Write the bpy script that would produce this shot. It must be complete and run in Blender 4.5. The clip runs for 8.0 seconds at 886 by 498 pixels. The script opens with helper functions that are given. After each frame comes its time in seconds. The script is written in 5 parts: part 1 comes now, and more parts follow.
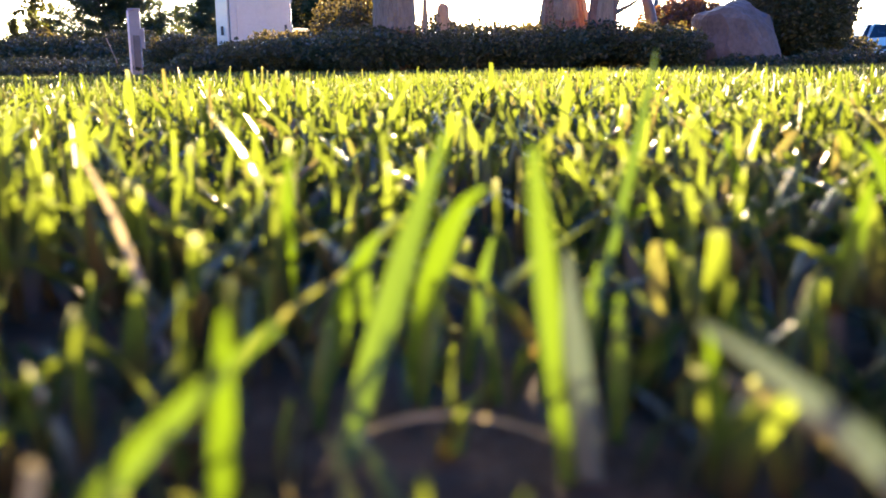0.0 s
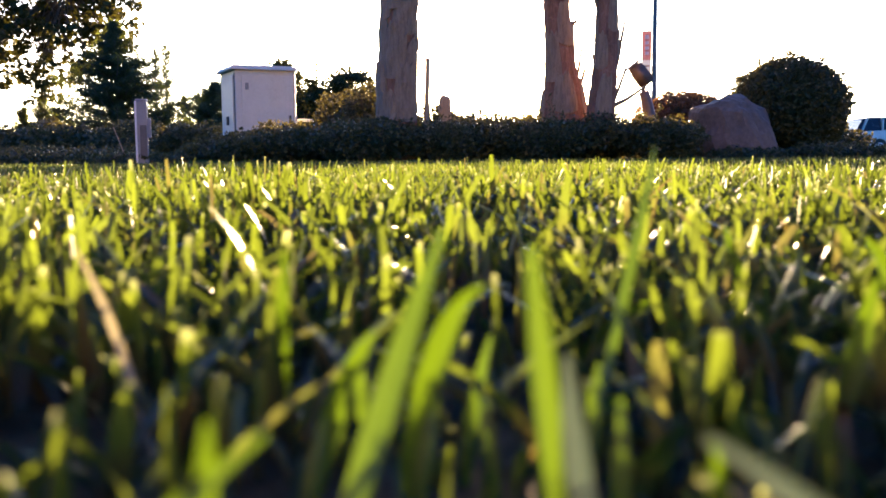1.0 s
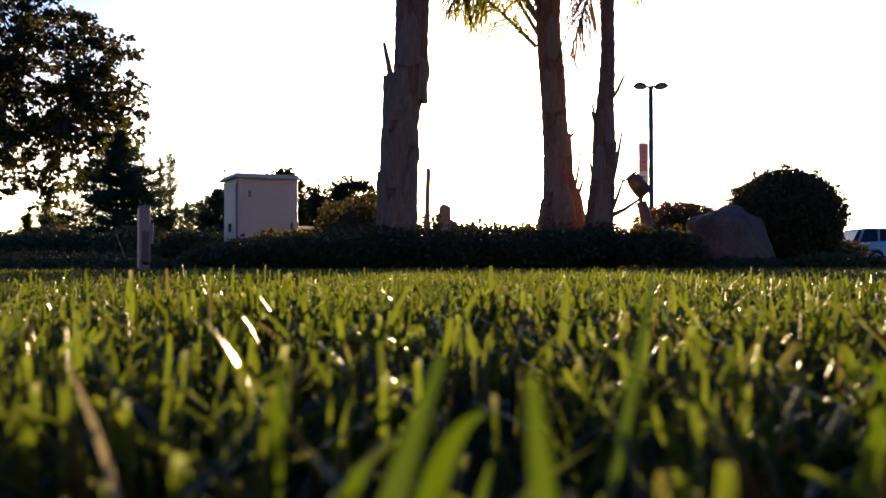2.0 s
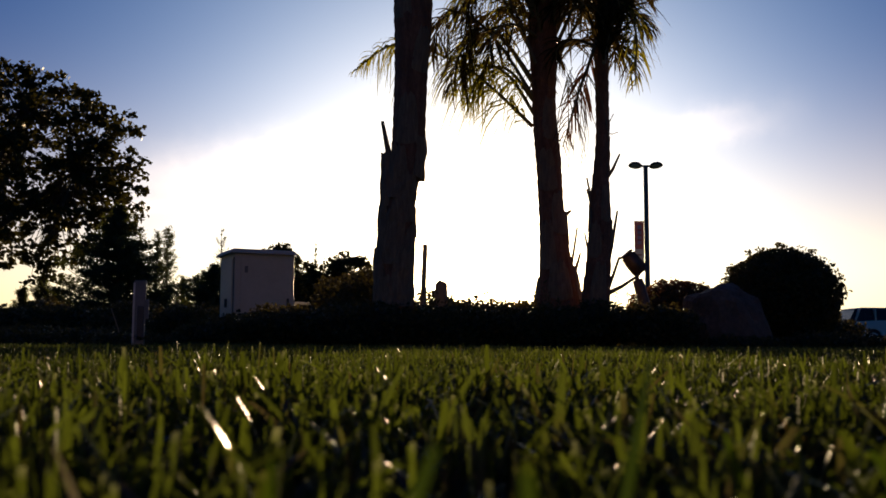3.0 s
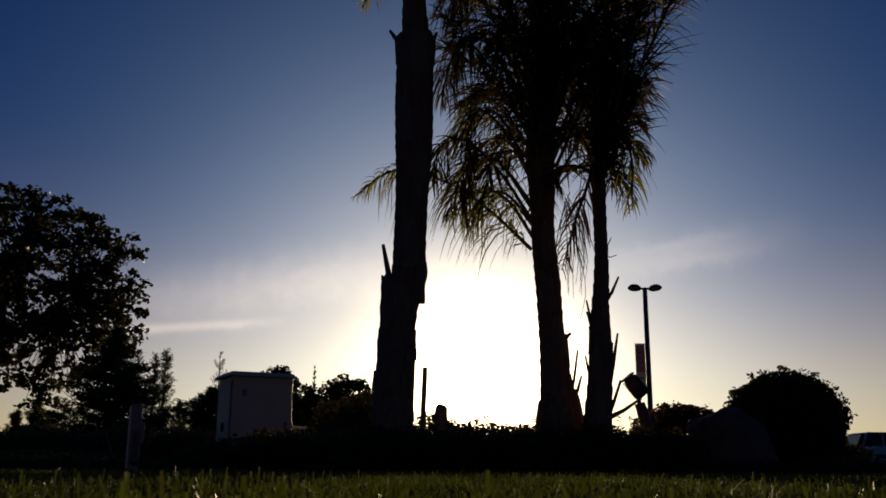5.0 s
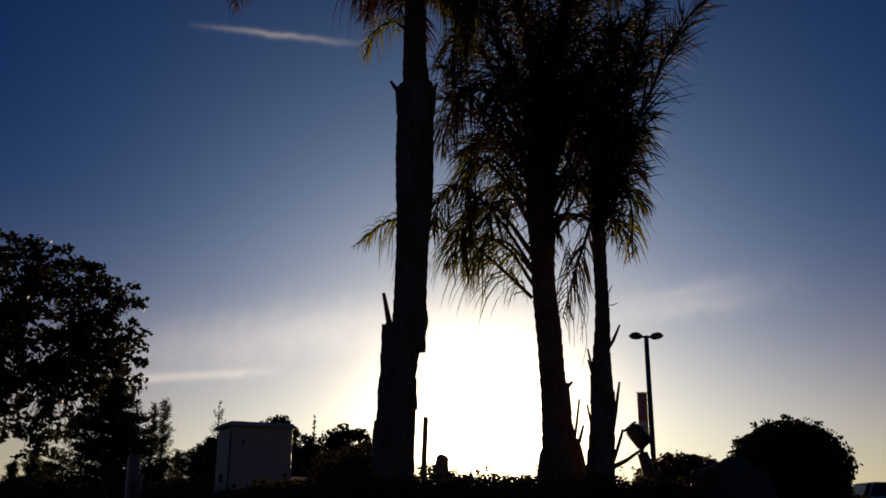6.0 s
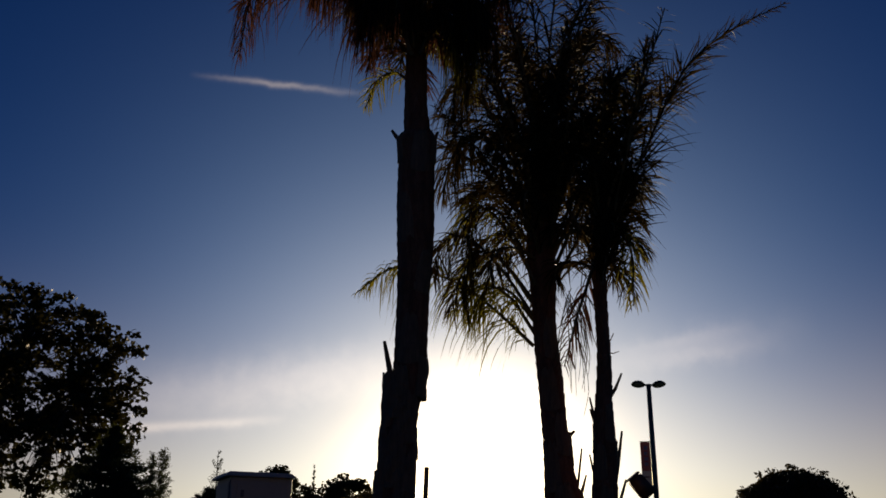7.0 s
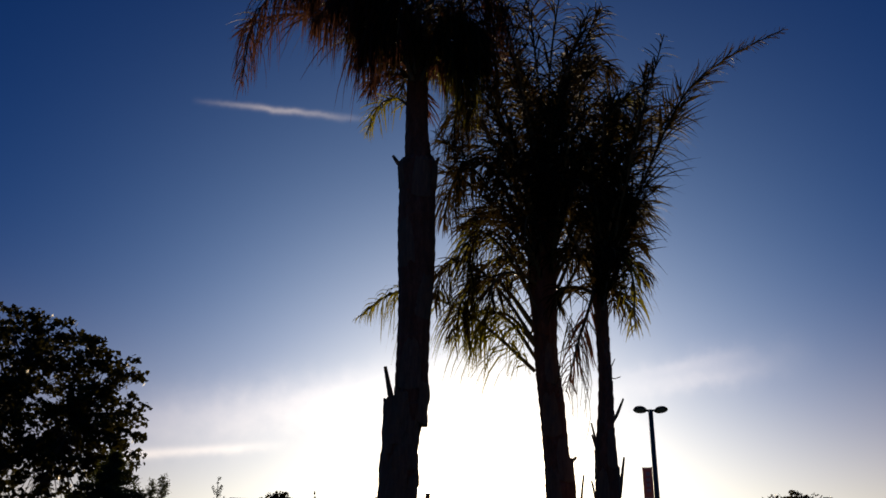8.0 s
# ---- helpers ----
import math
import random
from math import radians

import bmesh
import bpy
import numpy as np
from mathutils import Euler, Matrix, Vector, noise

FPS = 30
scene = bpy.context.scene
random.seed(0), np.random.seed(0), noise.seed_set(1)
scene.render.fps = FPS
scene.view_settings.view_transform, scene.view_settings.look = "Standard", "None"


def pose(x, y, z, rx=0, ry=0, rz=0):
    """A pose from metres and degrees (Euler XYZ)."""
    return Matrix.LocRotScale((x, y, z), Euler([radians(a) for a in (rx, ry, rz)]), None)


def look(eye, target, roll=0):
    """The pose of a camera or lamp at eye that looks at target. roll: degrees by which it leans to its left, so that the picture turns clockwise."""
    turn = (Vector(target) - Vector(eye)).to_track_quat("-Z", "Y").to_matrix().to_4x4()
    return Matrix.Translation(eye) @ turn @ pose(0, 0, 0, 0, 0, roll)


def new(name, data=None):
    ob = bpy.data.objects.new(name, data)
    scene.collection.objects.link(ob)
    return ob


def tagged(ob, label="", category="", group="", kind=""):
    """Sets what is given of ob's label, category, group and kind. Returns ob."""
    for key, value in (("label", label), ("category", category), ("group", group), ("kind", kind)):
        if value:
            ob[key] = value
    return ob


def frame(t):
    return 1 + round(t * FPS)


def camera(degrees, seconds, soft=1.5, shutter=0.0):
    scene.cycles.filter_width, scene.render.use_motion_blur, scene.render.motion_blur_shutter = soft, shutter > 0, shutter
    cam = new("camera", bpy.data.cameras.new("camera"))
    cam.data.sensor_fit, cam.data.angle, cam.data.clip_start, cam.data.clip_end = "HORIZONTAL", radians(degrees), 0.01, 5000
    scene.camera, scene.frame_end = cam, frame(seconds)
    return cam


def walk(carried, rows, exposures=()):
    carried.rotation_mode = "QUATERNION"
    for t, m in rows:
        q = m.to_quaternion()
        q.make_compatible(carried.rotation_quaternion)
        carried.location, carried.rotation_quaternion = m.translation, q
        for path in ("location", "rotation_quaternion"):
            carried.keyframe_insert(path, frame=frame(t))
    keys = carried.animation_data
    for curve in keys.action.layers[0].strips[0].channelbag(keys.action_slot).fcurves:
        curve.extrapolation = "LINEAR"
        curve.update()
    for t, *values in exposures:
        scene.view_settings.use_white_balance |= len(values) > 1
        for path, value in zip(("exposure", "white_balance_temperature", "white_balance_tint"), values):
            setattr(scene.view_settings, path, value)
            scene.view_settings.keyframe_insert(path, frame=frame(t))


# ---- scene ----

# ---- camera and its way ----
cam = camera(51.1, 8.0, soft=1.6)
cam.data.dof.use_dof = True
cam.data.dof.focus_distance = 3.5
cam.data.dof.aperture_fstop = 14.0
ROWS = [
    (0.0, 0.0000, 0.0000, 0.0650, 0.00, -11.03, 0.80),
    (0.5, 0.0005, 0.0018, 0.0656, 0.06, -8.18, 0.72),
    (1.0, 0.0007, 0.0034, 0.0663, 0.09, -5.58, 0.50),
    (1.5, 0.0007, 0.0046, 0.0678, 0.13, -2.03, 0.32),
    (3.0, 0.0011, 0.0050, 0.0712, -0.17, 5.78, -0.24),
    (3.5, 0.0012, 0.0014, 0.0705, -0.20, 8.06, -0.26),
    (4.0, 0.0006, -0.0030, 0.0700, -0.19, 10.06, -0.28),
    (4.5, 0.0003, -0.0080, 0.0700, -0.19, 11.77, -0.30),
    (6.0, -0.0002, -0.0200, 0.0710, -0.12, 16.31, -0.17),
    (6.5, -0.0002, -0.0230, 0.0715, -0.09, 17.83, -0.14),
    (7.0, 0.0000, -0.0250, 0.0720, -0.05, 19.26, -0.14),
    (7.5, 0.0002, -0.0260, 0.0725, -0.04, 20.28, -0.09),
    (8.0, 0.0000, -0.0265, 0.0728, 0.02, 20.80, -0.12),
]
EXPOSURES = [(0.0, 5.3, 8600, 8), (0.5, 5.0, 8600, 8), (1.0, 4.6, 8900, 9), (1.5, 3.9, 9300, 10), (2.8, 1.3, 9000, 11), (3.5, 0.25, 8300, 11), (4.5, -0.36, 7900, 12), (6.0, -0.48, 7600, 11), (7.2, -0.26, 7500, 11), (8.0, 0.14, 7400, 11)]
walk(cam, [(t, pose(x, y, z, 90 + pitch, roll, yaw)) for t, x, y, z, yaw, pitch, roll in ROWS], EXPOSURES)

# ---- world and sun ----
SUN_EL, SUN_AZ = radians(4.4), radians(2.45)
SUN_DIR = Vector((math.sin(SUN_AZ) * math.cos(SUN_EL), math.cos(SUN_AZ) * math.cos(SUN_EL), math.sin(SUN_EL)))


class Net:
    """Small helper to write node trees as expressions."""

    def __init__(self, tree):
        self.tree = tree

    def node(self, kind, **settings):
        n = self.tree.nodes.new(kind)
        for key, value in settings.items():
            setattr(n, key, value)
        return n

    def put(self, socket, value):
        if isinstance(value, bpy.types.NodeSocket):
            self.tree.links.new(value, socket)
        else:
            socket.default_value = value

    def math(self, op, a, b=0.0, c=0.0):
        n = self.node("ShaderNodeMath", operation=op)
        for s, v in zip(n.inputs, (a, b, c)):
            self.put(s, v)
        return n.outputs[0]

    def noise(self, vector, scale, detail=3.0, rough=0.55):
        n = self.node("ShaderNodeTexNoise")
        if vector is not None:
            self.put(n.inputs["Vector"], vector)
        n.inputs["Scale"].default_value, n.inputs["Detail"].default_value = scale, detail
        n.inputs["Roughness"].default_value = rough
        return n.outputs[0]

    def ramp(self, value, *stops):
        n = self.node("ShaderNodeValToRGB")
        self.put(n.inputs[0], value)
        els = n.color_ramp.elements
        while len(els) < len(stops):
            els.new(0.5)
        for e, (p, c) in zip(els, stops):
            e.position, e.color = p, (*c, 1.0) if len(c) == 3 else c
        return n.outputs[0]

    def mix(self, fac, a, b, mode="MIX"):
        n = self.node("ShaderNodeMix", data_type="RGBA", blend_type=mode)
        self.put(n.inputs[0], fac)
        for s, v in ((n.inputs[6], a), (n.inputs[7], b)):
            self.put(s, (*v, 1.0) if isinstance(v, tuple) and len(v) == 3 else v)
        return n.outputs[2]


world = bpy.data.worlds.new("World")
scene.world = world
world.use_nodes = True
wt = world.node_tree
wt.nodes.clear()
W = Net(wt)
sky = W.node("ShaderNodeTexSky", sky_type="NISHITA", sun_disc=False, sun_elevation=SUN_EL, sun_rotation=SUN_AZ,
             altitude=50.0, air_density=1.0, dust_density=0.7, ozone_density=5.0)
coord = W.node("ShaderNodeTexCoord").outputs["Generated"]
sep = W.node("ShaderNodeSeparateXYZ")
W.put(sep.inputs[0], coord)
dx, dy, dz = sep.outputs
front = W.math("GREATER_THAN", dy, 0.2)
fy = W.math("MAXIMUM", dy, 0.2)
u = W.math("DIVIDE", dx, fy)
v = W.math("DIVIDE", dz, fy)
dotn = W.node("ShaderNodeVectorMath", operation="DOT_PRODUCT")
W.put(dotn.inputs[0], coord)
dotn.inputs[1].default_value = SUN_DIR
off = W.math("SUBTRACT", 1.0, dotn.outputs["Value"])


def glow(width):
    return W.math("POWER", 2.718, W.math("DIVIDE", off, -width))


def streak(u0, v0, u1, v1, thick, soft_end, wobble):
    """A cloud streak between two directions, given as slopes right and up."""
    length = math.hypot(u1 - u0, v1 - v0)
    ex, ey = (u1 - u0) / length, (v1 - v0) / length
    du, dv = W.math("SUBTRACT", u, u0), W.math("SUBTRACT", v, v0)
    along = W.math("ADD", W.math("MULTIPLY", du, ex), W.math("MULTIPLY", dv, ey))
    across = W.math("SUBTRACT", W.math("MULTIPLY", dv, ex), W.math("MULTIPLY", du, ey))
    uneven = W.math("MULTIPLY", W.math("SUBTRACT", W.noise(coord, 40.0, 5.0), 0.5), wobble)
    across = W.math("DIVIDE", W.math("ADD", across, uneven), thick)
    body = W.math("POWER", 2.718, W.math("MULTIPLY", W.math("MULTIPLY", across, across), -1.0))
    a = W.math("SMOOTH_MIN", W.math("DIVIDE", along, soft_end), W.math("DIVIDE", W.math("SUBTRACT", length, along), soft_end), 0.3)
    a = W.math("MINIMUM", W.math("MAXIMUM", a, 0.0), 1.0)
    return W.math("MULTIPLY", W.math("MULTIPLY", body, a), front)


clouds = W.math("MULTIPLY", streak(-0.312, 0.5755, -0.085, 0.546, 0.0040, 0.10, 0.010), 0.24)
clouds = W.math("ADD", clouds, W.math("MULTIPLY", streak(-0.40, 0.140, -0.165, 0.156, 0.005, 0.07, 0.006), 0.30))
clouds = W.math("ADD", clouds, W.math("MULTIPLY", streak(-0.40, 0.165, 0.05, 0.225, 0.030, 0.16, 0.03), 0.24))
clouds = W.math("ADD", clouds, W.math("MULTIPLY", streak(0.15, 0.210, 0.37, 0.238, 0.010, 0.13, 0.020), 0.15))
clouds = W.math("ADD", clouds, W.math("MULTIPLY", streak(0.15, 0.220, 0.35, 0.262, 0.008, 0.13, 0.020), 0.12))
clouds = W.math("ADD", clouds, W.math("MULTIPLY", streak(0.15, 0.215, 0.42, 0.262, 0.022, 0.12, 0.03), 0.09))
wispy = W.math("MULTIPLY", W.noise(coord, 9.0, 6.0), W.math("ADD", W.noise(coord, 70.0, 4.0), 0.5))
clouds = W.math("MULTIPLY", clouds, W.math("ADD", wispy, 0.45))
hot = W.math("ADD", W.math("MULTIPLY", glow(0.0035), 8.0), W.math("MULTIPLY", glow(0.020), 0.88))
pale = W.math("MULTIPLY", glow(0.056), 0.43)
rise = W.math("DIVIDE", W.math("MAXIMUM", dz, 0.0), 0.160)
low = W.math("POWER", 2.718, W.math("MULTIPLY", W.math("MULTIPLY", rise, rise), -1.0))
haze = W.math("MULTIPLY", W.math("MULTIPLY", low, glow(0.28)), 0.80)
bg_sky = W.node("ShaderNodeBackground")
hsv = W.node("ShaderNodeHueSaturation")
hsv.inputs["Saturation"].default_value, hsv.inputs["Hue"].default_value = 1.6, 0.508
W.put(hsv.inputs["Color"], sky.outputs[0])
W.put(bg_sky.inputs["Color"], W.mix(1.0, hsv.outputs[0], (0.57, 0.94, 1.34), "MULTIPLY"))
bg_sky.inputs["Strength"].default_value = 0.048
bg_glow = W.node("ShaderNodeBackground")
bg_glow.inputs["Color"].default_value = (1.0, 0.79, 0.49, 1.0)
W.put(bg_glow.inputs["Strength"], hot)
bg_pale = W.node("ShaderNodeBackground")
bg_pale.inputs["Color"].default_value = (0.58, 0.93, 1.27, 1.0)
W.put(bg_pale.inputs["Strength"], pale)
bg_haze = W.node("ShaderNodeBackground")
bg_haze.inputs["Color"].default_value = (1.0, 0.74, 0.47, 1.0)
W.put(bg_haze.inputs["Strength"], haze)
bg_cloud = W.node("ShaderNodeBackground")
bg_cloud.inputs["Color"].default_value = (1.0, 0.83, 0.66, 1.0)
W.put(bg_cloud.inputs["Strength"], clouds)
add_a, add_b = W.node("ShaderNodeAddShader"), W.node("ShaderNodeAddShader")
W.put(add_a.inputs[0], bg_sky.outputs[0])
W.put(add_a.inputs[1], bg_glow.outputs[0])
W.put(add_b.inputs[0], add_a.outputs[0])
W.put(add_b.inputs[1], bg_cloud.outputs[0])
add_c = W.node("ShaderNodeAddShader")
W.put(add_c.inputs[0], add_b.outputs[0])
W.put(add_c.inputs[1], bg_pale.outputs[0])
add_d = W.node("ShaderNodeAddShader")
W.put(add_d.inputs[0], add_c.outputs[0])
W.put(add_d.inputs[1], bg_haze.outputs[0])
W.put(W.node("ShaderNodeOutputWorld").inputs[0], add_d.outputs[0])

sun_data = bpy.data.lights.new("sun", "SUN")
sun_data.energy, sun_data.angle, sun_data.color = 2.9, radians(0.53), (1.0, 0.82, 0.58)
sun = new("sun", sun_data)
sun.matrix_world = look(SUN_DIR * 60, (0, 0, 0))

# ---- materials ----


def material(name, colours, scale=20.0, rough=0.7, metal=0.0, bump=0.0, bump_scale=60.0, through_light=None, gloss=0.5, island=0.0, stretch=None, tip=None, dry=None):
    """A procedural surface: colours is a list of ramp stops over two scales of noise; through_light a colour that thin leaves let through."""
    mat = bpy.data.materials.new(name)
    mat.use_nodes = True
    t = mat.node_tree
    t.nodes.clear()
    n = Net(t)
    vec = n.node("ShaderNodeTexCoord").outputs["Object"]
    if stretch:
        m = n.node("ShaderNodeMapping")
        n.put(m.inputs["Vector"], vec)
        m.inputs["Scale"].default_value = stretch
        vec = m.outputs[0]
    fac = n.math("ADD", n.math("MULTIPLY", n.noise(vec, scale), 0.55), n.math("MULTIPLY", n.noise(vec, scale * 6.3, 4.0), 0.45))
    if island:
        geo = n.node("ShaderNodeNewGeometry")
        fac = n.math("ADD", n.math("MULTIPLY", fac, 1.0 - island), n.math("MULTIPLY", geo.outputs["Random Per Island"], island))
    k = len(colours) - 1
    stops = [(0.28 + 0.44 * i / k if not island else 0.15 + 0.7 * i / k, c) for i, c in enumerate(colours)]
    col = n.ramp(fac, *stops)
    mown = None
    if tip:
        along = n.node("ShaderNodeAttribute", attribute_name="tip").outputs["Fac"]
        # Lower part browned: dead thatch plus the shade between blades, in the colour.
        dead_shade = n.math("MINIMUM", n.math("MAXIMUM", n.math("MULTIPLY", n.math("SUBTRACT", 0.53, along), 2.5), 0.0), 0.75)
        col = n.mix(dead_shade, col, (0.062, 0.036, 0.020))
        # Pale end: cut tips plus the sun glints on them, put into the colour.
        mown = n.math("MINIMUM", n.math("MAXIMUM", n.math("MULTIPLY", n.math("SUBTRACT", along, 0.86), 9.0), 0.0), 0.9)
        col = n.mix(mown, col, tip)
    p = n.node("ShaderNodeBsdfPrincipled")
    n.put(p.inputs["Base Color"], col)
    p.inputs["Metallic"].default_value = metal
    p.inputs["Specular IOR Level"].default_value = gloss
    n.put(p.inputs["Roughness"], n.math("ADD", n.math("MULTIPLY", n.noise(vec, scale * 2.1), 0.2), rough - 0.1))
    if bump:
        b = n.node("ShaderNodeBump")
        b.inputs["Strength"].default_value, b.inputs["Distance"].default_value = bump, 0.02
        n.put(b.inputs["Height"], n.noise(vec, bump_scale, 5.0))
        n.put(p.inputs["Normal"], b.outputs[0])
    out = n.node("ShaderNodeOutputMaterial")
    if through_light:
        tr = n.node("ShaderNodeBsdfTranslucent")
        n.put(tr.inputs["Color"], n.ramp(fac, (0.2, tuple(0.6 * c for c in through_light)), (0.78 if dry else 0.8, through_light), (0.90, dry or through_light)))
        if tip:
            n.put(tr.inputs["Color"], n.mix(dead_shade, n.mix(mown, tr.inputs["Color"].links[0].from_socket, tip), (0.05, 0.027, 0.012)))
        add = n.node("ShaderNodeMixShader")
        add.inputs[0].default_value = 0.5
        n.put(add.inputs[1], p.outputs[0])
        n.put(add.inputs[2], tr.outputs[0])
        n.put(out.inputs[0], add.outputs[0])
    else:
        n.put(out.inputs[0], p.outputs[0])
    return mat


def ground_material():
    """Dark soil between the near blades, green-brown thatch where the lawn is seen from farther off."""
    mat = bpy.data.materials.new("ground")
    mat.use_nodes = True
    t = mat.node_tree
    t.nodes.clear()
    n = Net(t)
    vec = n.node("ShaderNodeTexCoord").outputs["Object"]
    length = n.node("ShaderNodeVectorMath", operation="LENGTH")
    n.put(length.inputs[0], vec)
    fac = n.math("MINIMUM", n.math("MAXIMUM", n.math("DIVIDE", n.math("SUBTRACT", length.outputs["Value"], 0.3), 1.1), 0.0), 1.0)
    soil = n.ramp(n.noise(vec, 35, 5.0), (0.3, (0.026, 0.013, 0.007)), (0.5, (0.068, 0.036, 0.020)), (0.72, (0.12, 0.066, 0.036)))
    thatch = n.ramp(n.noise(vec, 9, 6.0), (0.3, (0.022, 0.035, 0.010)), (0.5, (0.045, 0.065, 0.016)), (0.72, (0.075, 0.075, 0.028)))
    p = n.node("ShaderNodeBsdfPrincipled")
    n.put(p.inputs["Base Color"], n.mix(fac, soil, thatch))
    p.inputs["Roughness"].default_value, p.inputs["Specular IOR Level"].default_value = 0.95, 0.06
    b = n.node("ShaderNodeBump")
    b.inputs["Strength"].default_value, b.inputs["Distance"].default_value = 0.9, 0.02
    n.put(b.inputs["Height"], n.noise(vec, 220, 5.0))
    n.put(p.inputs["Normal"], b.outputs[0])
    n.put(n.node("ShaderNodeOutputMaterial").inputs[0], p.outputs[0])
    return mat


GROUND = ground_material()
# Tan of the added wall, chosen for the warm light it bounces.
BOUNCE_TAN = material("bounce_tan", [(0.115, 0.082, 0.060), (0.14, 0.10, 0.073), (0.165, 0.12, 0.088)], 1.2, 0.9, bump=0.2, bump_scale=30)
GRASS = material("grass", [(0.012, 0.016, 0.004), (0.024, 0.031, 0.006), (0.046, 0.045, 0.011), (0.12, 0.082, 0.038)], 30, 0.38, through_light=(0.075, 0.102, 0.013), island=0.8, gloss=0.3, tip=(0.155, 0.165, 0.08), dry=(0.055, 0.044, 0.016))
BLADE = material("blade", [(0.025, 0.050, 0.008), (0.05, 0.088, 0.014)], 60, 0.42, through_light=(0.036, 0.064, 0.004), island=0.4, stretch=(1, 1, 0.2))
BLADE_PALE = material("blade_pale", [(0.105, 0.125, 0.115), (0.17, 0.195, 0.185)], 60, 0.28, through_light=(0.020, 0.030, 0.020), island=0.4, stretch=(1, 1, 0.2))
CLIPPING = material("clipping", [(0.10, 0.08, 0.045), (0.22, 0.18, 0.10)], 60, 0.75, through_light=(0.12, 0.10, 0.05), island=0.4, gloss=0.1)
GLOSSY = material("blade_glossy", [(0.10, 0.13, 0.05), (0.18, 0.20, 0.09)], 60, 0.24, through_light=(0.12, 0.14, 0.04), gloss=1.0)
STRAW = material("straw", [(0.24, 0.20, 0.14), (0.36, 0.31, 0.23)], 60, 0.36, through_light=(0.13, 0.11, 0.065), island=0.4, gloss=0.4)
TURF = material("turf", [(0.02, 0.035, 0.01), (0.05, 0.07, 0.02), (0.06, 0.045, 0.025)], 3, 0.95, bump=0.8, bump_scale=90, gloss=0.05)
PALM_TRUNK = material("palm_bark", [(0.065, 0.026, 0.016), (0.16, 0.074, 0.045), (0.25, 0.135, 0.088)], 5, 0.9, bump=0.9, bump_scale=24, stretch=(3, 3, 0.5))
PALM_STUB = material("palm_stub", [(0.09, 0.06, 0.04), (0.24, 0.17, 0.11)], 12, 0.85, bump=0.5, bump_scale=60, stretch=(3, 3, 0.4))
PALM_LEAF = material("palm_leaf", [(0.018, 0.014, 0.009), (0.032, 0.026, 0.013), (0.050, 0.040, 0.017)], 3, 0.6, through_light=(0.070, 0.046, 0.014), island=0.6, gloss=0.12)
PALM_DRY = material("palm_leaf_dry", [(0.035, 0.017, 0.014), (0.075, 0.038, 0.028)], 3, 0.65, through_light=(0.12, 0.05, 0.03), island=0.6, gloss=0.2)
# Sunlit copy of the palm leaf: the low sun's yellow-green put into its colour.
SUNLIT_FROND = material("sunlit_frond", [(0.035, 0.045, 0.014), (0.07, 0.075, 0.022)], 3, 0.55, through_light=(0.40, 0.36, 0.045), island=0.6, gloss=0.25)
RACHIS = material("rachis", [(0.08, 0.07, 0.03), (0.16, 0.13, 0.06)], 20, 0.5)
OAK_LEAF = material("oak_leaf", [(0.02, 0.03, 0.010), (0.045, 0.055, 0.018), (0.08, 0.07, 0.025)], 2, 0.5, through_light=(0.035, 0.03, 0.006), island=0.6, gloss=0.2)
SHRUB_LEAF = material("shrub_leaf", [(0.026, 0.032, 0.012), (0.058, 0.060, 0.021), (0.10, 0.082, 0.034)], 6, 0.45, through_light=(0.065, 0.05, 0.014), island=0.6)
RUST_LEAF = material("rust_leaf", [(0.06, 0.025, 0.018), (0.12, 0.05, 0.03), (0.14, 0.09, 0.04)], 6, 0.55, through_light=(0.22, 0.09, 0.03), island=0.6)
NEEDLE = material("needle", [(0.015, 0.028, 0.014), (0.04, 0.055, 0.025)], 4, 0.6, through_light=(0.09, 0.10, 0.02), island=0.6)
BARK = material("bark", [(0.03, 0.022, 0.018), (0.09, 0.07, 0.055)], 6, 0.92, bump=0.8, bump_scale=30, stretch=(2, 2, 0.5))
CABINET = material("cabinet_paint", [(0.42, 0.37, 0.31), (0.48, 0.425, 0.355), (0.53, 0.47, 0.395)], 3, 0.5, bump=0.08, bump_scale=140)
CABINET_DARK = material("cabinet_gap", [(0.03, 0.03, 0.03), (0.06, 0.055, 0.05)], 20, 0.7)
GALV = material("galvanised", [(0.30, 0.30, 0.33), (0.42, 0.42, 0.45), (0.5, 0.5, 0.52)], 14, 0.45, metal=0.5)
GREY_PAINT = material("grey_paint", [(0.15, 0.135, 0.135), (0.21, 0.195, 0.19)], 10, 0.55, bump=0.1, bump_scale=80)
BRONZE = material("bronze_paint", [(0.05, 0.035, 0.028), (0.10, 0.07, 0.055)], 14, 0.5, bump=0.1, bump_scale=90)
POLE_PAINT = material("pole_paint", [(0.035, 0.035, 0.04), (0.07, 0.068, 0.07)], 8, 0.5)
LENS = material("lamp_lens", [(0.35, 0.35, 0.33), (0.45, 0.45, 0.42)], 12, 0.25)
BANNER_RED = material("banner_red", [(0.36, 0.19, 0.18), (0.44, 0.25, 0.235)], 4, 0.7, through_light=(0.34, 0.19, 0.175))
BANNER_WHITE = material("banner_white", [(0.68, 0.66, 0.64), (0.78, 0.76, 0.74)], 4, 0.7, through_light=(0.34, 0.32, 0.31))
ROCK = material("rock", [(0.045, 0.032, 0.027), (0.085, 0.062, 0.052), (0.13, 0.10, 0.082)], 3.5, 0.9, bump=0.7, bump_scale=16)
WOOD = material("weathered_wood", [(0.16, 0.11, 0.07), (0.30, 0.22, 0.15)], 12, 0.85, bump=0.4, bump_scale=50, stretch=(3, 3, 0.3))
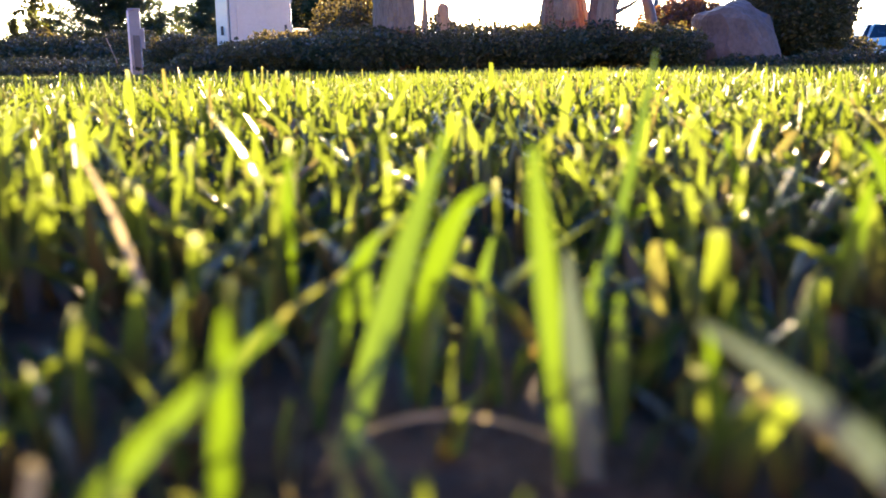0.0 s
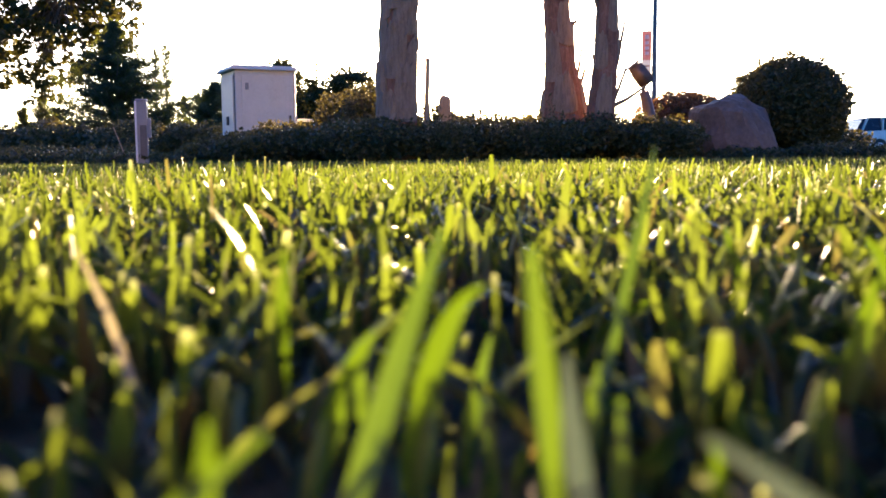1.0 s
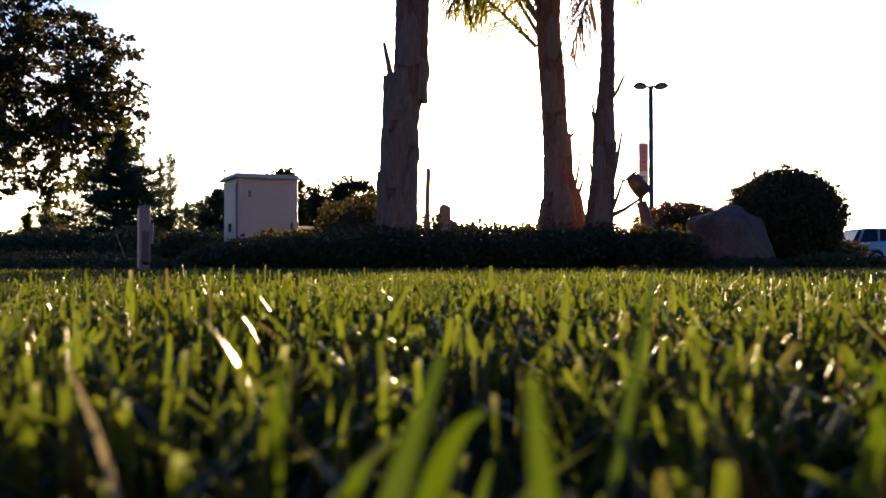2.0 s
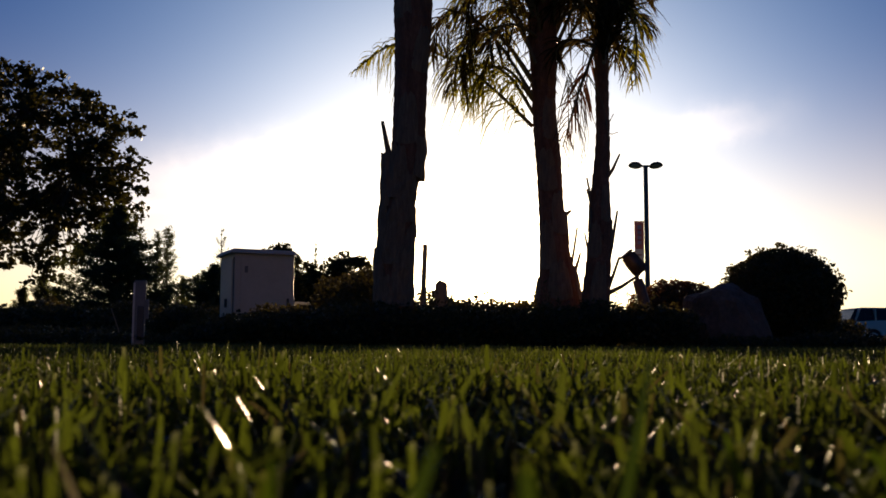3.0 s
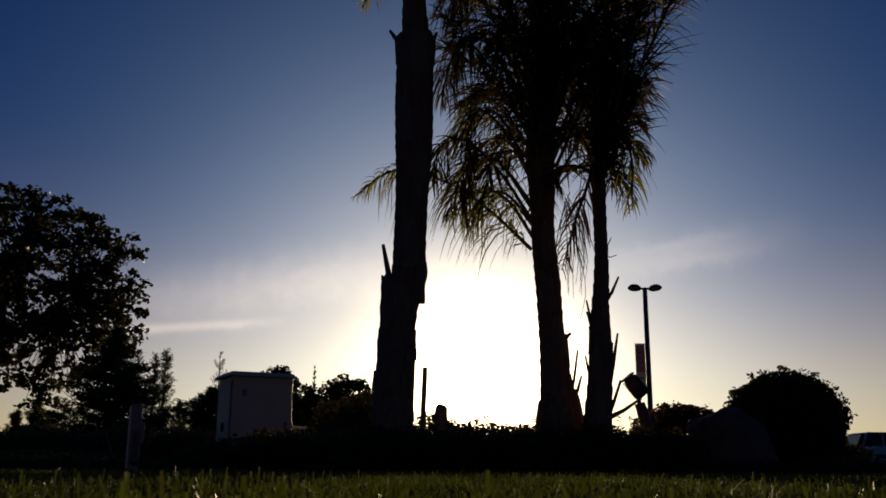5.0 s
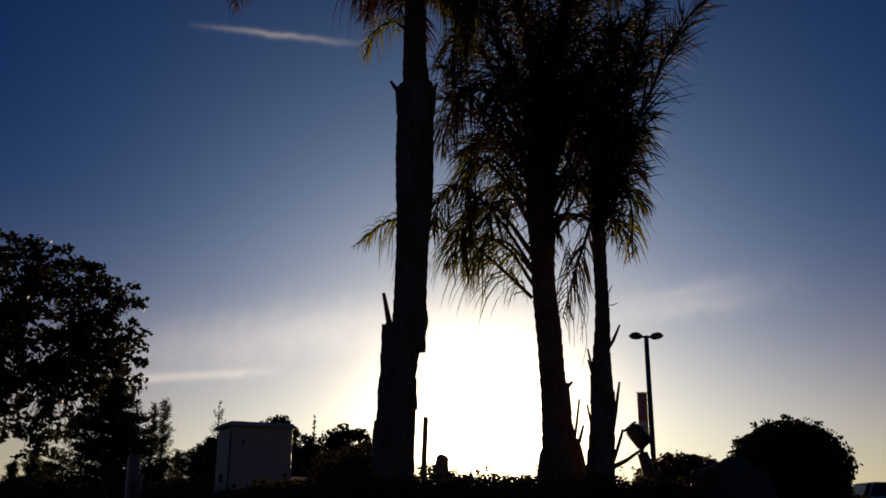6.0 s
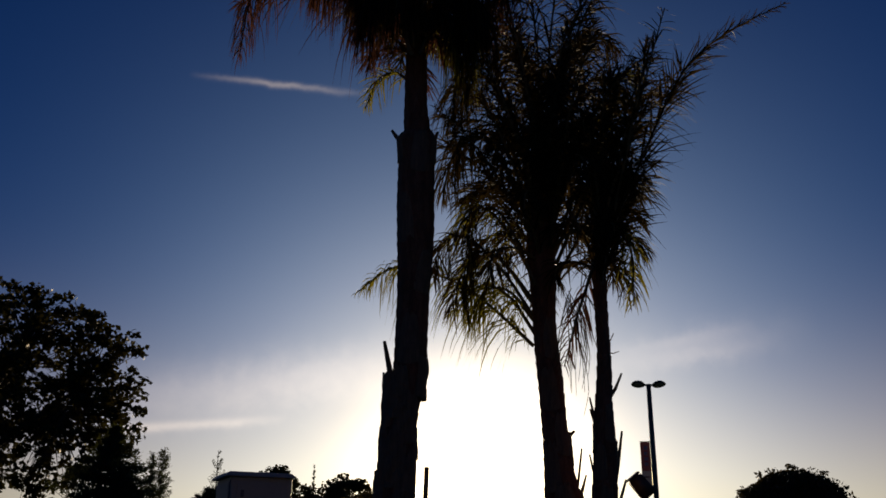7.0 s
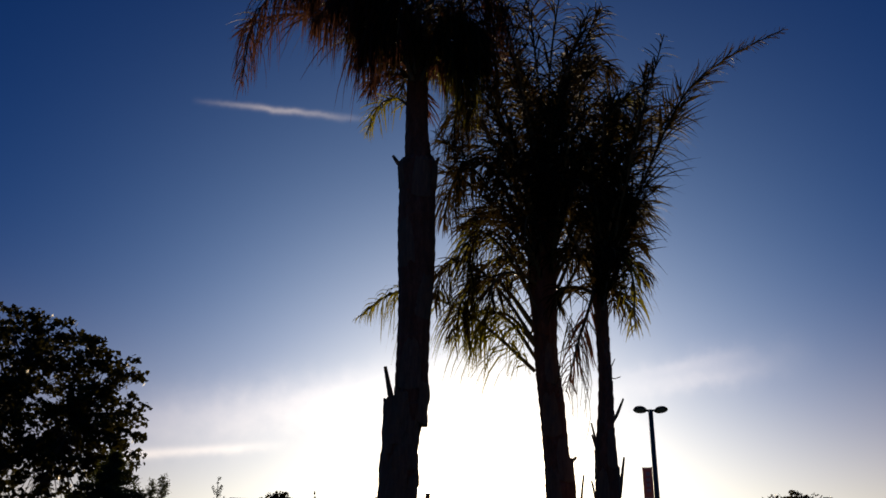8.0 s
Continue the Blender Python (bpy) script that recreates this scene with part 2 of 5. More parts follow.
CAR_PAINT = material("car_paint", [(0.34, 0.335, 0.335), (0.42, 0.41, 0.41)], 1.5, 0.3, metal=0.2)
CAR_GLASS = material("car_glass", [(0.012, 0.013, 0.016), (0.02, 0.022, 0.026)], 2, 0.25, gloss=0.25)
RUBBER = material("rubber", [(0.012, 0.012, 0.012), (0.03, 0.03, 0.03)], 20, 0.85)
RED_LENS = material("red_lens", [(0.30, 0.015, 0.012), (0.38, 0.02, 0.015)], 8, 0.25)

# ---- building helpers ----
rng = np.random.default_rng(7)


def mesh_from(name, verts, faces, mat, smooth=False):
    me = bpy.data.meshes.new(name)
    me.from_pydata(verts if isinstance(verts, list) else np.asarray(verts).tolist(), [], faces if isinstance(faces, list) else np.asarray(faces).tolist())
    me.materials.append(mat)
    if smooth:
        me.polygons.foreach_set("use_smooth", [True] * len(me.polygons))
    me.update()
    return me


def thing(name, verts, faces, mat, parent=None, label="", smooth=False):
    ob = new(name, mesh_from(name, verts, faces, mat, smooth))
    ob.parent = parent
    return tagged(ob, label) if label else ob


def part(name, bm, mat, parent=None, label="", smooth=False):
    me = bpy.data.meshes.new(name)
    bm.to_mesh(me)
    bm.free()
    me.materials.append(mat)
    if smooth:
        me.polygons.foreach_set("use_smooth", [True] * len(me.polygons))
    ob = new(name, me)
    ob.parent = parent
    return tagged(ob, label) if label else ob


def root(name, x, y, z, label, category, group="", turn=0.0):
    ob = new(name)
    ob.matrix_world = pose(x, y, z, 0, 0, turn)
    ob.empty_display_size = 0.1
    return tagged(ob, label, category, group)


def box(sx, sy, sz, m=Matrix(), bevel=0.0):
    bm = bmesh.new()
    bmesh.ops.create_cube(bm, size=1.0, matrix=m @ Matrix.Diagonal((sx, sy, sz, 1)))
    if bevel:
        bmesh.ops.bevel(bm, geom=bm.edges[:], offset=bevel, segments=2, affect="EDGES", profile=0.5)
    return bm


def tube(points, radii, sides=8, cap=True, rough=0.0):
    """Vertices and faces of a tapered tube along points."""
    verts, faces = [], []
    pts = [Vector(p) for p in points]
    side = Vector((1, 0.13, 0.07))
    for i, p in enumerate(pts):
        d = (pts[min(i + 1, len(pts) - 1)] - pts[max(i - 1, 0)]).normalized()
        a = d.cross(side)
        if a.length < 0.2:
            a = d.cross(Vector((0, 1, 0)))
        a.normalize()
        b = d.cross(a)
        for k in range(sides):
            w = 2 * math.pi * k / sides
            r = radii[i] * (1 + rough * (random.random() - 0.5))
            verts.append(p + (a * math.cos(w) + b * math.sin(w)) * r)
    for i in range(len(pts) - 1):
        for k in range(sides):
            k2 = (k + 1) % sides
            faces.append((i * sides + k, i * sides + k2, (i + 1) * sides + k2, (i + 1) * sides + k))
    if cap:
        faces.append(tuple(range(sides))[::-1])
        faces.append(tuple((len(pts) - 1) * sides + k for k in range(sides)))
    return [tuple(w) for w in verts], faces


def merge(pieces):
    verts, faces = [], []
    for vs, fs in pieces:
        n = len(verts)
        verts.extend(vs)
        faces.extend([tuple(i + n for i in f) for f in fs])
    return verts, faces


def leaves(centres, size, slim=0.45, up=0.0, spread=0.35):
    """Folded lozenge leaves, one at each centre, turned at random."""
    c = np.asarray(centres, float)
    n = len(c)
    d = rng.normal(size=(n, 3))
    d[:, 2] = d[:, 2] * 0.7 + up
    d /= np.linalg.norm(d, axis=1)[:, None]
    s = np.cross(d, rng.normal(size=(n, 3)))
    s /= np.linalg.norm(s, axis=1)[:, None] + 1e-9
    nn = np.cross(d, s)
    L = (size * (1 + spread * (rng.random(n) * 2 - 1)))[:, None]
    a = c - d * L * 0.5
    b = c + s * L * slim * 0.5 + nn * L * 0.08
    e = c + d * L * 0.5
    f = c - s * L * slim * 0.5 + nn * L * 0.08
    verts = np.stack([a, b, e, f], 1).reshape(-1, 3)
    return verts, np.arange(4 * n).reshape(n, 4)


# ---- ground ----


def swell(x, y):
    """Height of the soil: the lawn is level, with small unevenness."""
    return 0.004 * np.sin(x * 9.1 + 1.3) * np.cos(y * 7.7) + 0.003 * np.sin(x * 23.0 + y * 17.0)


def ground_sheet():
    r = np.concatenate([np.linspace(0.0, 1.2, 40)[1:], np.geomspace(1.3, 3000.0, 50)])
    n = 96
    verts, faces = [(0, 0, float(swell(0, 0)))], []
    for ri in r:
        for k in range(n):
            w = 2 * math.pi * k / n
            x, y = ri * math.sin(w), ri * math.cos(w)
            verts.append((x, y, float(swell(x, y)) if ri < 6 else 0.0))
    faces += [(0, 1 + (k + 1) % n, 1 + k) for k in range(n)]
    for i in range(len(r) - 1):
        o, p = 1 + i * n, 1 + (i + 1) * n
        faces += [(o + k, o + (k + 1) % n, p + (k + 1) % n, p + k) for k in range(n)]
    ob = thing("ground", verts, faces, GROUND, smooth=True)
    return tagged(ob, "dark brown soil under the lawn, level to the horizon", "ground", kind="structure")


ground_sheet()


def bed_sheet():
    """The raised planting bed behind the lawn."""
    verts, faces = [], []
    nx, ny = 70, 16
    for j in range(ny):
        for i in range(nx):
            fx, fy2 = i / (nx - 1), j / (ny - 1)
            x = -16 + 32 * fx
            y = 9.0 + 9.0 * fy2 + 0.25 * math.sin(x * 0.9)
            edge = min(1.0, 4 * fy2, 4 * (1 - fy2), 8 * fx, 8 * (1 - fx))
            verts.append((x, y, -0.01 + 0.16 * edge + 0.03 * edge * math.sin(x * 3.1 + y * 2.3)))
    for j in range(ny - 1):
        for i in range(nx - 1):
            a = j * nx + i
            faces.append((a, a + 1, a + nx + 1, a + nx))
    ob = thing("planting_bed", verts, faces, TURF, smooth=True)
    return tagged(ob, "low bank of dark mulch and ground cover", "planting bed", kind="structure")


bed_sheet()

# Unseen wall, added to bounce warm fill and block the blue sky behind.
part("bounce_wall", box(36.0, 0.3, 7.0, Matrix.Translation((0, -14.0, 3.5))), BOUNCE_TAN)
tagged(bpy.data.objects["bounce_wall"], "unseen tan wall added to bounce warm light and block sky", "wall", kind="structure")

# ---- the lawn ----


def blades(x, y, h, w, rows, bend=0.5, blunt=0.8):
    """Grass blades with a folded section: vertices and faces for all of them at once."""
    n = len(x)
    face = rng.random(n) * 2 * math.pi
    lean_dir = rng.random(n) * 2 * math.pi
    lean = h * bend * rng.random(n) ** 1.4
    tip = np.where(rng.random(n) < blunt, 0.78, 0.08)
    z0 = swell(x, y)
    out = []
    for r in range(rows):
        t = r / (rows - 1)
        reach = lean * (0.35 * t + 0.65 * t ** 2.2)
        cx = x + np.cos(lean_dir) * reach
        cy = y + np.sin(lean_dir) * reach
        cz = z0 - 0.002 + h * t * (1 - 0.22 * t * (lean / h))
        half = 0.5 * w * (0.7 + 0.6 * t * (1 - t) * 2) * (1 - (1 - tip) * t ** 3)
        sx, sy = np.cos(face + 0.6 * t), np.sin(face + 0.6 * t)
        fold = half * 0.5
        out.append(np.stack([cx - sx * half, cy - sy * half, cz], 1))
        out.append(np.stack([cx - sy * fold, cy + sx * fold, cz - half * 0.1], 1))
        out.append(np.stack([cx + sx * half, cy + sy * half, cz], 1))
    verts = np.stack(out, 1).reshape(-1, 3)
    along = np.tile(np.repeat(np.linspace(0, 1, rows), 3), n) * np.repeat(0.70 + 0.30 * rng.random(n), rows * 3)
    base = (np.arange(n) * rows * 3)[:, None, None]
    quads = []
    for r in range(rows - 1):
        o = r * 3
        quads.append((o, o + 1, o + 4, o + 3))
        quads.append((o + 1, o + 2, o + 5, o + 4))
    return verts, (base + np.array(quads)[None]).reshape(-1, 4), along


def scatter(x0, x1, y0, y1, per_m2, keep=None):
    n = int((x1 - x0) * (y1 - y0) * per_m2)
    x, y = x0 + rng.random(n) * (x1 - x0), y0 + rng.random(n) * (y1 - y0)
    if keep is not None:
        k = keep(x, y)
        x, y = x[k], y[k]
    return x, y


def lawn():
    pieces = []

    def add(x, y, tall, w, rows, bend=0.55):
        patch = 0.5 + 0.5 * np.sin(x * 6.3 + 2 * np.sin(y * 4.1)) * np.cos(y * 5.2)
        h = tall * (0.68 + 0.18 * patch + 0.55 * (rng.random(len(x)) - 0.5) + 0.30 * ((rng.random(len(x)) < 0.06) & (y > 0.45)))
        ww = w * (0.6 + 0.8 * rng.random(len(x)))
        pieces.append(blades(x, y, h, ww, rows, bend))

    def clear(x, y):
        """Leaves bare soil where the camera stands and a thin, sparsely grown lane before it."""
        bare = (np.abs(x) < 0.05 + 0.25 * np.maximum(y, 0)) & (y > -0.2) & (y < 0.115)
        bare |= (np.abs(x) < 0.034) & (y > 0) & (y < 0.19)
        tuft = 0.5 + 0.5 * np.sin(x * 71 + 2.2 * np.sin(y * 47 + 1.0)) * np.sin(y * 59 + 2.0 * np.sin(x * 53))
        bare |= (rng.random(len(x)) > 0.42 + 1.1 * tuft) & (np.abs(x) < 0.6) & (y < 0.95)
        lane = (np.abs(x - 0.043 * y + 0.002) < 0.024) & (y > 0) & (y < 0.55) & (rng.random(len(x)) > 0.45)
        return ~(bare | lane)

    def thinning(x, y):
        out = np.maximum(np.abs(x) - 0.52 - 0.2 * np.maximum(y, 0), 0) / 0.5 + np.maximum(-0.2 - y, 0) / 0.4
        return clear(x, y) & (rng.random(len(x)) > out)

    x, y = scatter(-1.15, 1.15, -0.6, 0.9, 9200, thinning)
    add(x, y, 0.052 * np.clip(0.60 + 1.25 * (y - 0.10), 0.60, 1.0), 0.0047, 6, 1.2)
    tall = lambda x, y: clear(x, y) & (y > 0.26)
    add(*scatter(-0.55, 0.55, 0.1, 0.9, 2000, tall), 0.055, 0.0039, 6, 1.0)
    add(*scatter(-0.55, 0.55, -0.25, 0.9, 5000, clear), 0.024, 0.0046, 3, 1.6)
    fan = lambda x, y: np.abs(x) < 0.52 * y + 0.25 + 0.5 * rng.random(len(x)) ** 2
    add(*scatter(-1.6, 1.6, 0.9, 2.4, 11000, fan), 0.051, 0.0037, 4, 1.2)
    add(*scatter(-3.2, 3.2, 2.4, 5.5, 5200, fan), 0.051, 0.0042, 3, 1.3)
    add(*scatter(-6.0, 6.0, 5.5, 9.4, 1400, fan), 0.051, 0.0078, 2, 1.1)

    def around(x, y):
        inside = (np.abs(x) < 0.55) & (y > -0.25) & (y < 0.9) | (y > 0.9) & (np.abs(x) < 0.52 * y + 0.25)
        far = np.hypot(x, y - 2.0)
        inside &= rng.random(len(x)) < 0.9
        return ~inside & (np.hypot(x, y) > 0.4) & (rng.random(len(x)) < np.clip(1.25 - far / 9.0, 0.0, 1.0))

    add(*scatter(-9.0, 9.0, -6.0, 9.4, 900, around), 0.050, 0.011, 2, 0.9)
    # low regrowth on the bare soil
    add(*scatter(-0.14, 0.14, 0.085, 0.21, 5200), 0.017, 0.0026, 4, 0.9)
    verts, faces, n = [], [], 0
    for vs, fs, _ in pieces:
        verts.append(vs)
        faces.append(fs + n)
        n += len(vs)
    verts, faces = np.concatenate(verts), np.concatenate(faces)
    me = bpy.data.meshes.new("lawn_grass")
    me.vertices.add(len(verts))
    me.vertices.foreach_set("co", verts.ravel())
    me.loops.add(faces.size)
    me.loops.foreach_set("vertex_index", faces.ravel())
    me.polygons.add(len(faces))
    me.polygons.foreach_set("loop_start", np.arange(len(faces)) * 4)
    me.polygons.foreach_set("use_smooth", np.ones(len(faces), bool))
    me.update(calc_edges=True)
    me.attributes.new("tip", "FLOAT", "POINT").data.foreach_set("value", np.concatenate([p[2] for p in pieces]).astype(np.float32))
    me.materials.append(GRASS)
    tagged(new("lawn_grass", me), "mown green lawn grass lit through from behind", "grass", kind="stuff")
    # dry clippings and dead blades near the soil
    x, y = scatter(-0.5, 0.5, 0.17, 0.9, 900)
    vs, fs = leaves(np.stack([x, y, 0.003 + 0.010 * rng.random(len(x))], 1), 0.014, 0.10)
    tagged(thing("dry_clippings", vs, fs, CLIPPING), "dry straw-coloured clippings lying between the blades", "grass clippings", kind="stuff")


lawn()


def grass_blade(base, mid, tip, width, mat, label, face=0.0, blunt=0.4):
    """One single blade that stands out, from its root through its bend to its tip."""
    a, b, c = Vector(base), Vector(mid), Vector(tip)
    ctrl = b * 2 - (a + c) * 0.5
    rows = 12
    verts, faces = [], []
    for i in range(rows):
        t = i / (rows - 1)
        p = a * (1 - t) ** 2 + ctrl * 2 * t * (1 - t) + c * t ** 2
        d = ((ctrl - a) * (1 - t) + (c - ctrl) * t).normalized()
        s = d.cross(Vector((math.sin(face), math.cos(face), 0.0))).normalized()
        n = s.cross(d)
        half = 0.5 * width * (0.75 + 0.5 * math.sin(math.pi * min(1, t * 1.1))) * (1 - (1 - blunt) * t ** 4)
        for k, q in ((-1, 0.0), (-0.5, 0.22), (0, 0.34), (0.5, 0.22), (1, 0.0)):
            verts.append(tuple(p + s * half * k + n * half * q))
    for i in range(rows - 1):
        for k in range(4):
            o = i * 5 + k
            faces.append((o, o + 1, o + 6, o + 5))
    ob = thing("grass_blade", verts, faces, mat, smooth=True)
    return tagged(ob, label, "grass blade", "single grass blades near the ground")


G1 = "bright green grass blade lit through by the low sun"
G2 = "pale grey-green grass blade bending over the lawn"
G3 = "thin dry straw-coloured grass blade standing in the lawn"
G4 = "broad glossy green grass blade catching the sun"
grass_blade((-0.0185, 0.128, -0.002), (-0.0086, 0.145, 0.0295), (0.0004, 0.16, 0.0542), 0.0038, BLADE, G1, 0.25, 0.5)
grass_blade((0.0185, 0.128, -0.002), (0.0150, 0.135, 0.0334), (0.0135, 0.14, 0.0531), 0.0030, BLADE, G1, -0.1, 0.8)
grass_blade((0.0660, 0.077, -0.002), (0.0451, 0.085, 0.0240), (0.0270, 0.095, 0.0379), 0.0034, BLADE_PALE, G2, 0.5)
grass_blade((-0.0550, 0.080, -0.002), (-0.0365, 0.090, 0.0216), (-0.0187, 0.10, 0.0372), 0.0028, BLADE, G1, 0.1)
grass_blade((-0.0275, 0.100, -0.002), (-0.0258, 0.100, 0.0250), (-0.0249, 0.10, 0.0386), 0.0025, BLADE, G1, -0.2)
grass_blade((-0.0480, 0.300, -0.002), (-0.0610, 0.300, 0.0300), (-0.0752, 0.30, 0.0521), 0.0042, GLOSSY, "glossy pale grass blade catching the sun", 1.15)
grass_blade((-0.0600, 0.195, -0.002), (-0.0730, 0.207, 0.0280), (-0.0871, 0.22, 0.0473), 0.0021, STRAW, G3, 0.3)
grass_blade((0.0840, 0.200, -0.002), (0.0890, 0.200, 0.0230), (0.0929, 0.20, 0.0398), 0.0040, BLADE, G1, 0.2)
grass_blade((0.1320, 0.250, -0.002), (0.1230, 0.250, 0.0280), (0.1131, 0.25, 0.0435), 0.0050, BLADE, G1, 0.1)
grass_blade((0.1010, 0.300, -0.002), (0.0960, 0.300, 0.0240), (0.0905, 0.30, 0.0435), 0.0034, BLADE, G1, 0.3)
grass_blade((-0.0080, 0.170, -0.002), (-0.0010, 0.170, 0.0309), (0.0079, 0.17, 0.0433), 0.0040, BLADE, G4, 0.0, 0.2)
grass_blade((-0.0150, 0.140, 0.0070), (0.0011, 0.140, 0.0108), (0.0200, 0.14, 0.0050), 0.0010, STRAW, "pale dry stem arched close over the soil", 0.0)
grass_blade((0.0350, 0.280, -0.002), (0.0540, 0.280, 0.0165), (0.0659, 0.28, 0.0228), 0.0050, BLADE, G4, 0.0)
grass_blade((-0.0360, 0.200, -0.002), (-0.0348, 0.200, 0.0250), (-0.0337, 0.20, 0.0467), 0.0032, BLADE, G1, 0.3)
grass_blade((0.0280, 0.190, -0.002), (0.0460, 0.225, 0.0430), (0.0586, 0.26, 0.0693), 0.0022, BLADE, "tall thin grass blade rising above the lawn", 0.1, 0.15)
grass_blade((-0.0260, 0.170, -0.002), (-0.0190, 0.170, 0.0220), (-0.0125, 0.17, 0.0348), 0.0040, BLADE, G1, 0.0)
grass_blade((0.1050, 0.280, -0.002), (0.1120, 0.280, 0.0150), (0.1190, 0.28, 0.0290), 0.0042, GLOSSY, "glossy pale grass blade catching the sun", -1.1)
grass_blade((0.0225, 0.130, -0.002), (0.0195, 0.132, 0.0200), (0.0180, 0.134, 0.0380), 0.0036, BLADE_PALE, G2, 0.2)
grass_blade((0.0390, 0.120, -0.002), (0.0370, 0.120, 0.0180), (0.0350, 0.12, 0.0300), 0.0024, BLADE, G1, 0.0)

grass_blade((-0.0450, 0.084, -0.002), (-0.0432, 0.0845, 0.0130), (-0.0404, 0.085, 0.0275), 0.0030, STRAW, G3, 0.2, 0.9)
SHORT = "short upright grass blade between taller ones"
for bx, by, lean, tall, wide in [(-0.0050, 0.165, 0.004, 0.022, 0.0024), (0.0040, 0.185, 0.006, 0.030, 0.0026), (0.0100, 0.170, -0.003, 0.024, 0.0020), (0.0260, 0.172, 0.004, 0.027, 0.0026),
                                 (-0.0150, 0.180, -0.002, 0.030, 0.0024), (-0.0230, 0.150, 0.003, 0.023, 0.0024), (0.0290, 0.150, 0.001, 0.026, 0.0028), (0.0010, 0.140, 0.003, 0.012, 0.0018)]:
    grass_blade((bx, by, -0.002), (bx + lean * 0.4, by + 0.002, tall * 0.55), (bx + lean, by + 0.006, tall), wide, BLADE, SHORT, lean * 60, 0.5)

# ---- palms ----


def curve_points(ctrl, n):
    """Points along a smooth curve through the control points."""
    p = [Vector(c) for c in ctrl]
    p = [p[0] * 2 - p[1]] + p + [p[-1] * 2 - p[-2]]
    out = []
    segs = len(p) - 3
    for i in range(n):
        s = i / (n - 1) * segs
        k = min(int(s), segs - 1)
        t = s - k
        a, b, c, d = p[k:k + 4]
        out.append(0.5 * ((2 * b) + (c - a) * t + (2 * a - 5 * b + 4 * c - d) * t * t + (3 * b - a - 3 * c + d) * t ** 3))
    return out


def frond(parent, ctrl, mat=PALM_LEAF, longest=0.48, per_side=60, droop=0.55, bare=0.16, label="", width=0.025, hang=0.3, forward=0.6, taper=0.7, start=0.2):
    """A feathery frond: the stalk and two rows of narrow, drooping leaflets."""
    pts = curve_points(ctrl, 40)
    per_side = int(per_side * 0.55)
    verts, faces = [], []
    for i in range(per_side * 2):
        f = bare + (1 - bare) * (i // 2 + random.random() * 0.6) / per_side
        k = min(f, 0.995) * (len(pts) - 1)
        j = int(k)
        p = pts[j].lerp(pts[j + 1], k - j)
        d = (pts[j + 1] - pts[j]).normalized()
        side = d.cross(Vector((0, 0, 1)))
        side = side.normalized() if side.length > 0.05 else Vector((1, 0, 0))
        up = side.cross(d)
        sgn = 1 if i % 2 else -1
        swing = random.uniform(-1.25, 1.35)
        way = (side * sgn * math.cos(swing) + up * math.sin(swing) + d * forward * random.uniform(0.6, 1.5)).normalized()
        prof = math.sin(math.pi * (start + (0.96 - start) * (f - bare) / (1 - bare))) ** (0.7 if f < 0.4 else taper)
        L = longest * prof * random.uniform(0.75, 1.1)
        w = width * random.uniform(0.7, 1.15) * (0.5 + 0.5 * prof)
        across = way.cross(d + Vector((random.uniform(-.6, .6), random.uniform(-.6, .6), random.uniform(-.6, .6)))).normalized()
        o = len(verts)
        fall = droop * random.uniform(0.6, 1.25)
        turn = min(1.0, hang * random.uniform(0.7, 1.2))
        for t, ww in ((0.0, 0.5), (0.3, 1.0), (0.6, 0.85), (0.82, 0.55), (1.0, 0.08)):
            q = p + way * L * (t - 0.5 * turn * t * t) - Vector((0, 0, 1)) * L * fall * t * t
            verts.append(tuple(q - across * w * ww * 0.5))
            verts.append(tuple(q + across * w * ww * 0.5))
        for r in range(4):
            faces.append((o + 2 * r, o + 2 * r + 1, o + 2 * r + 3, o + 2 * r + 2))
    n = len(pts)
    vs, fs = tube(pts[::3] + [pts[-1]], [0.022 * (1 - 0.85 * i / (n / 3)) + 0.003 for i in range(len(pts[::3]) + 1)], 5)
    ob = thing("frond", vs, fs, RACHIS, parent, label)
    tagged(thing("foliage", verts, faces, mat, ob), kind="stuff")
    return ob


def crown_fronds(parent, c, count, length, e_low, e_high, arch, dry_below, skirt_from, seed, longest=0.48, per_side=58):
    """Fronds all round the top of a stem, from nearly upright to hanging; arch is how far each one bends over, in degrees."""
    random.seed(seed)
    for i in range(count):
        az = i * 2.39996 + random.uniform(-0.3, 0.3)
        f = i / (count - 1)
        el = e_high + (e_low - e_high) * f + random.uniform(-6, 6)
        out = Vector((math.cos(az), math.sin(az), 0))
        q = Vector((c[0], c[1], c[2] - skirt_from * f)) + out * 0.10
        L = length * random.uniform(0.8, 1.1)
        pts = [q]
        for k, share in enumerate((0.30, 0.28, 0.24, 0.18)):
            e = radians(max(el - arch * (k / 3) ** 1.3, -88))
            q = q + (out * math.cos(e) + Vector((0, 0, math.sin(e)))) * L * share
            pts.append(q)
        dry = el < dry_below
        frond(parent, pts, PALM_DRY if dry else PALM_LEAF, longest, per_side, 0.45, 0.08, forward=0.8, label="drooping brown dried frond" if dry else "")


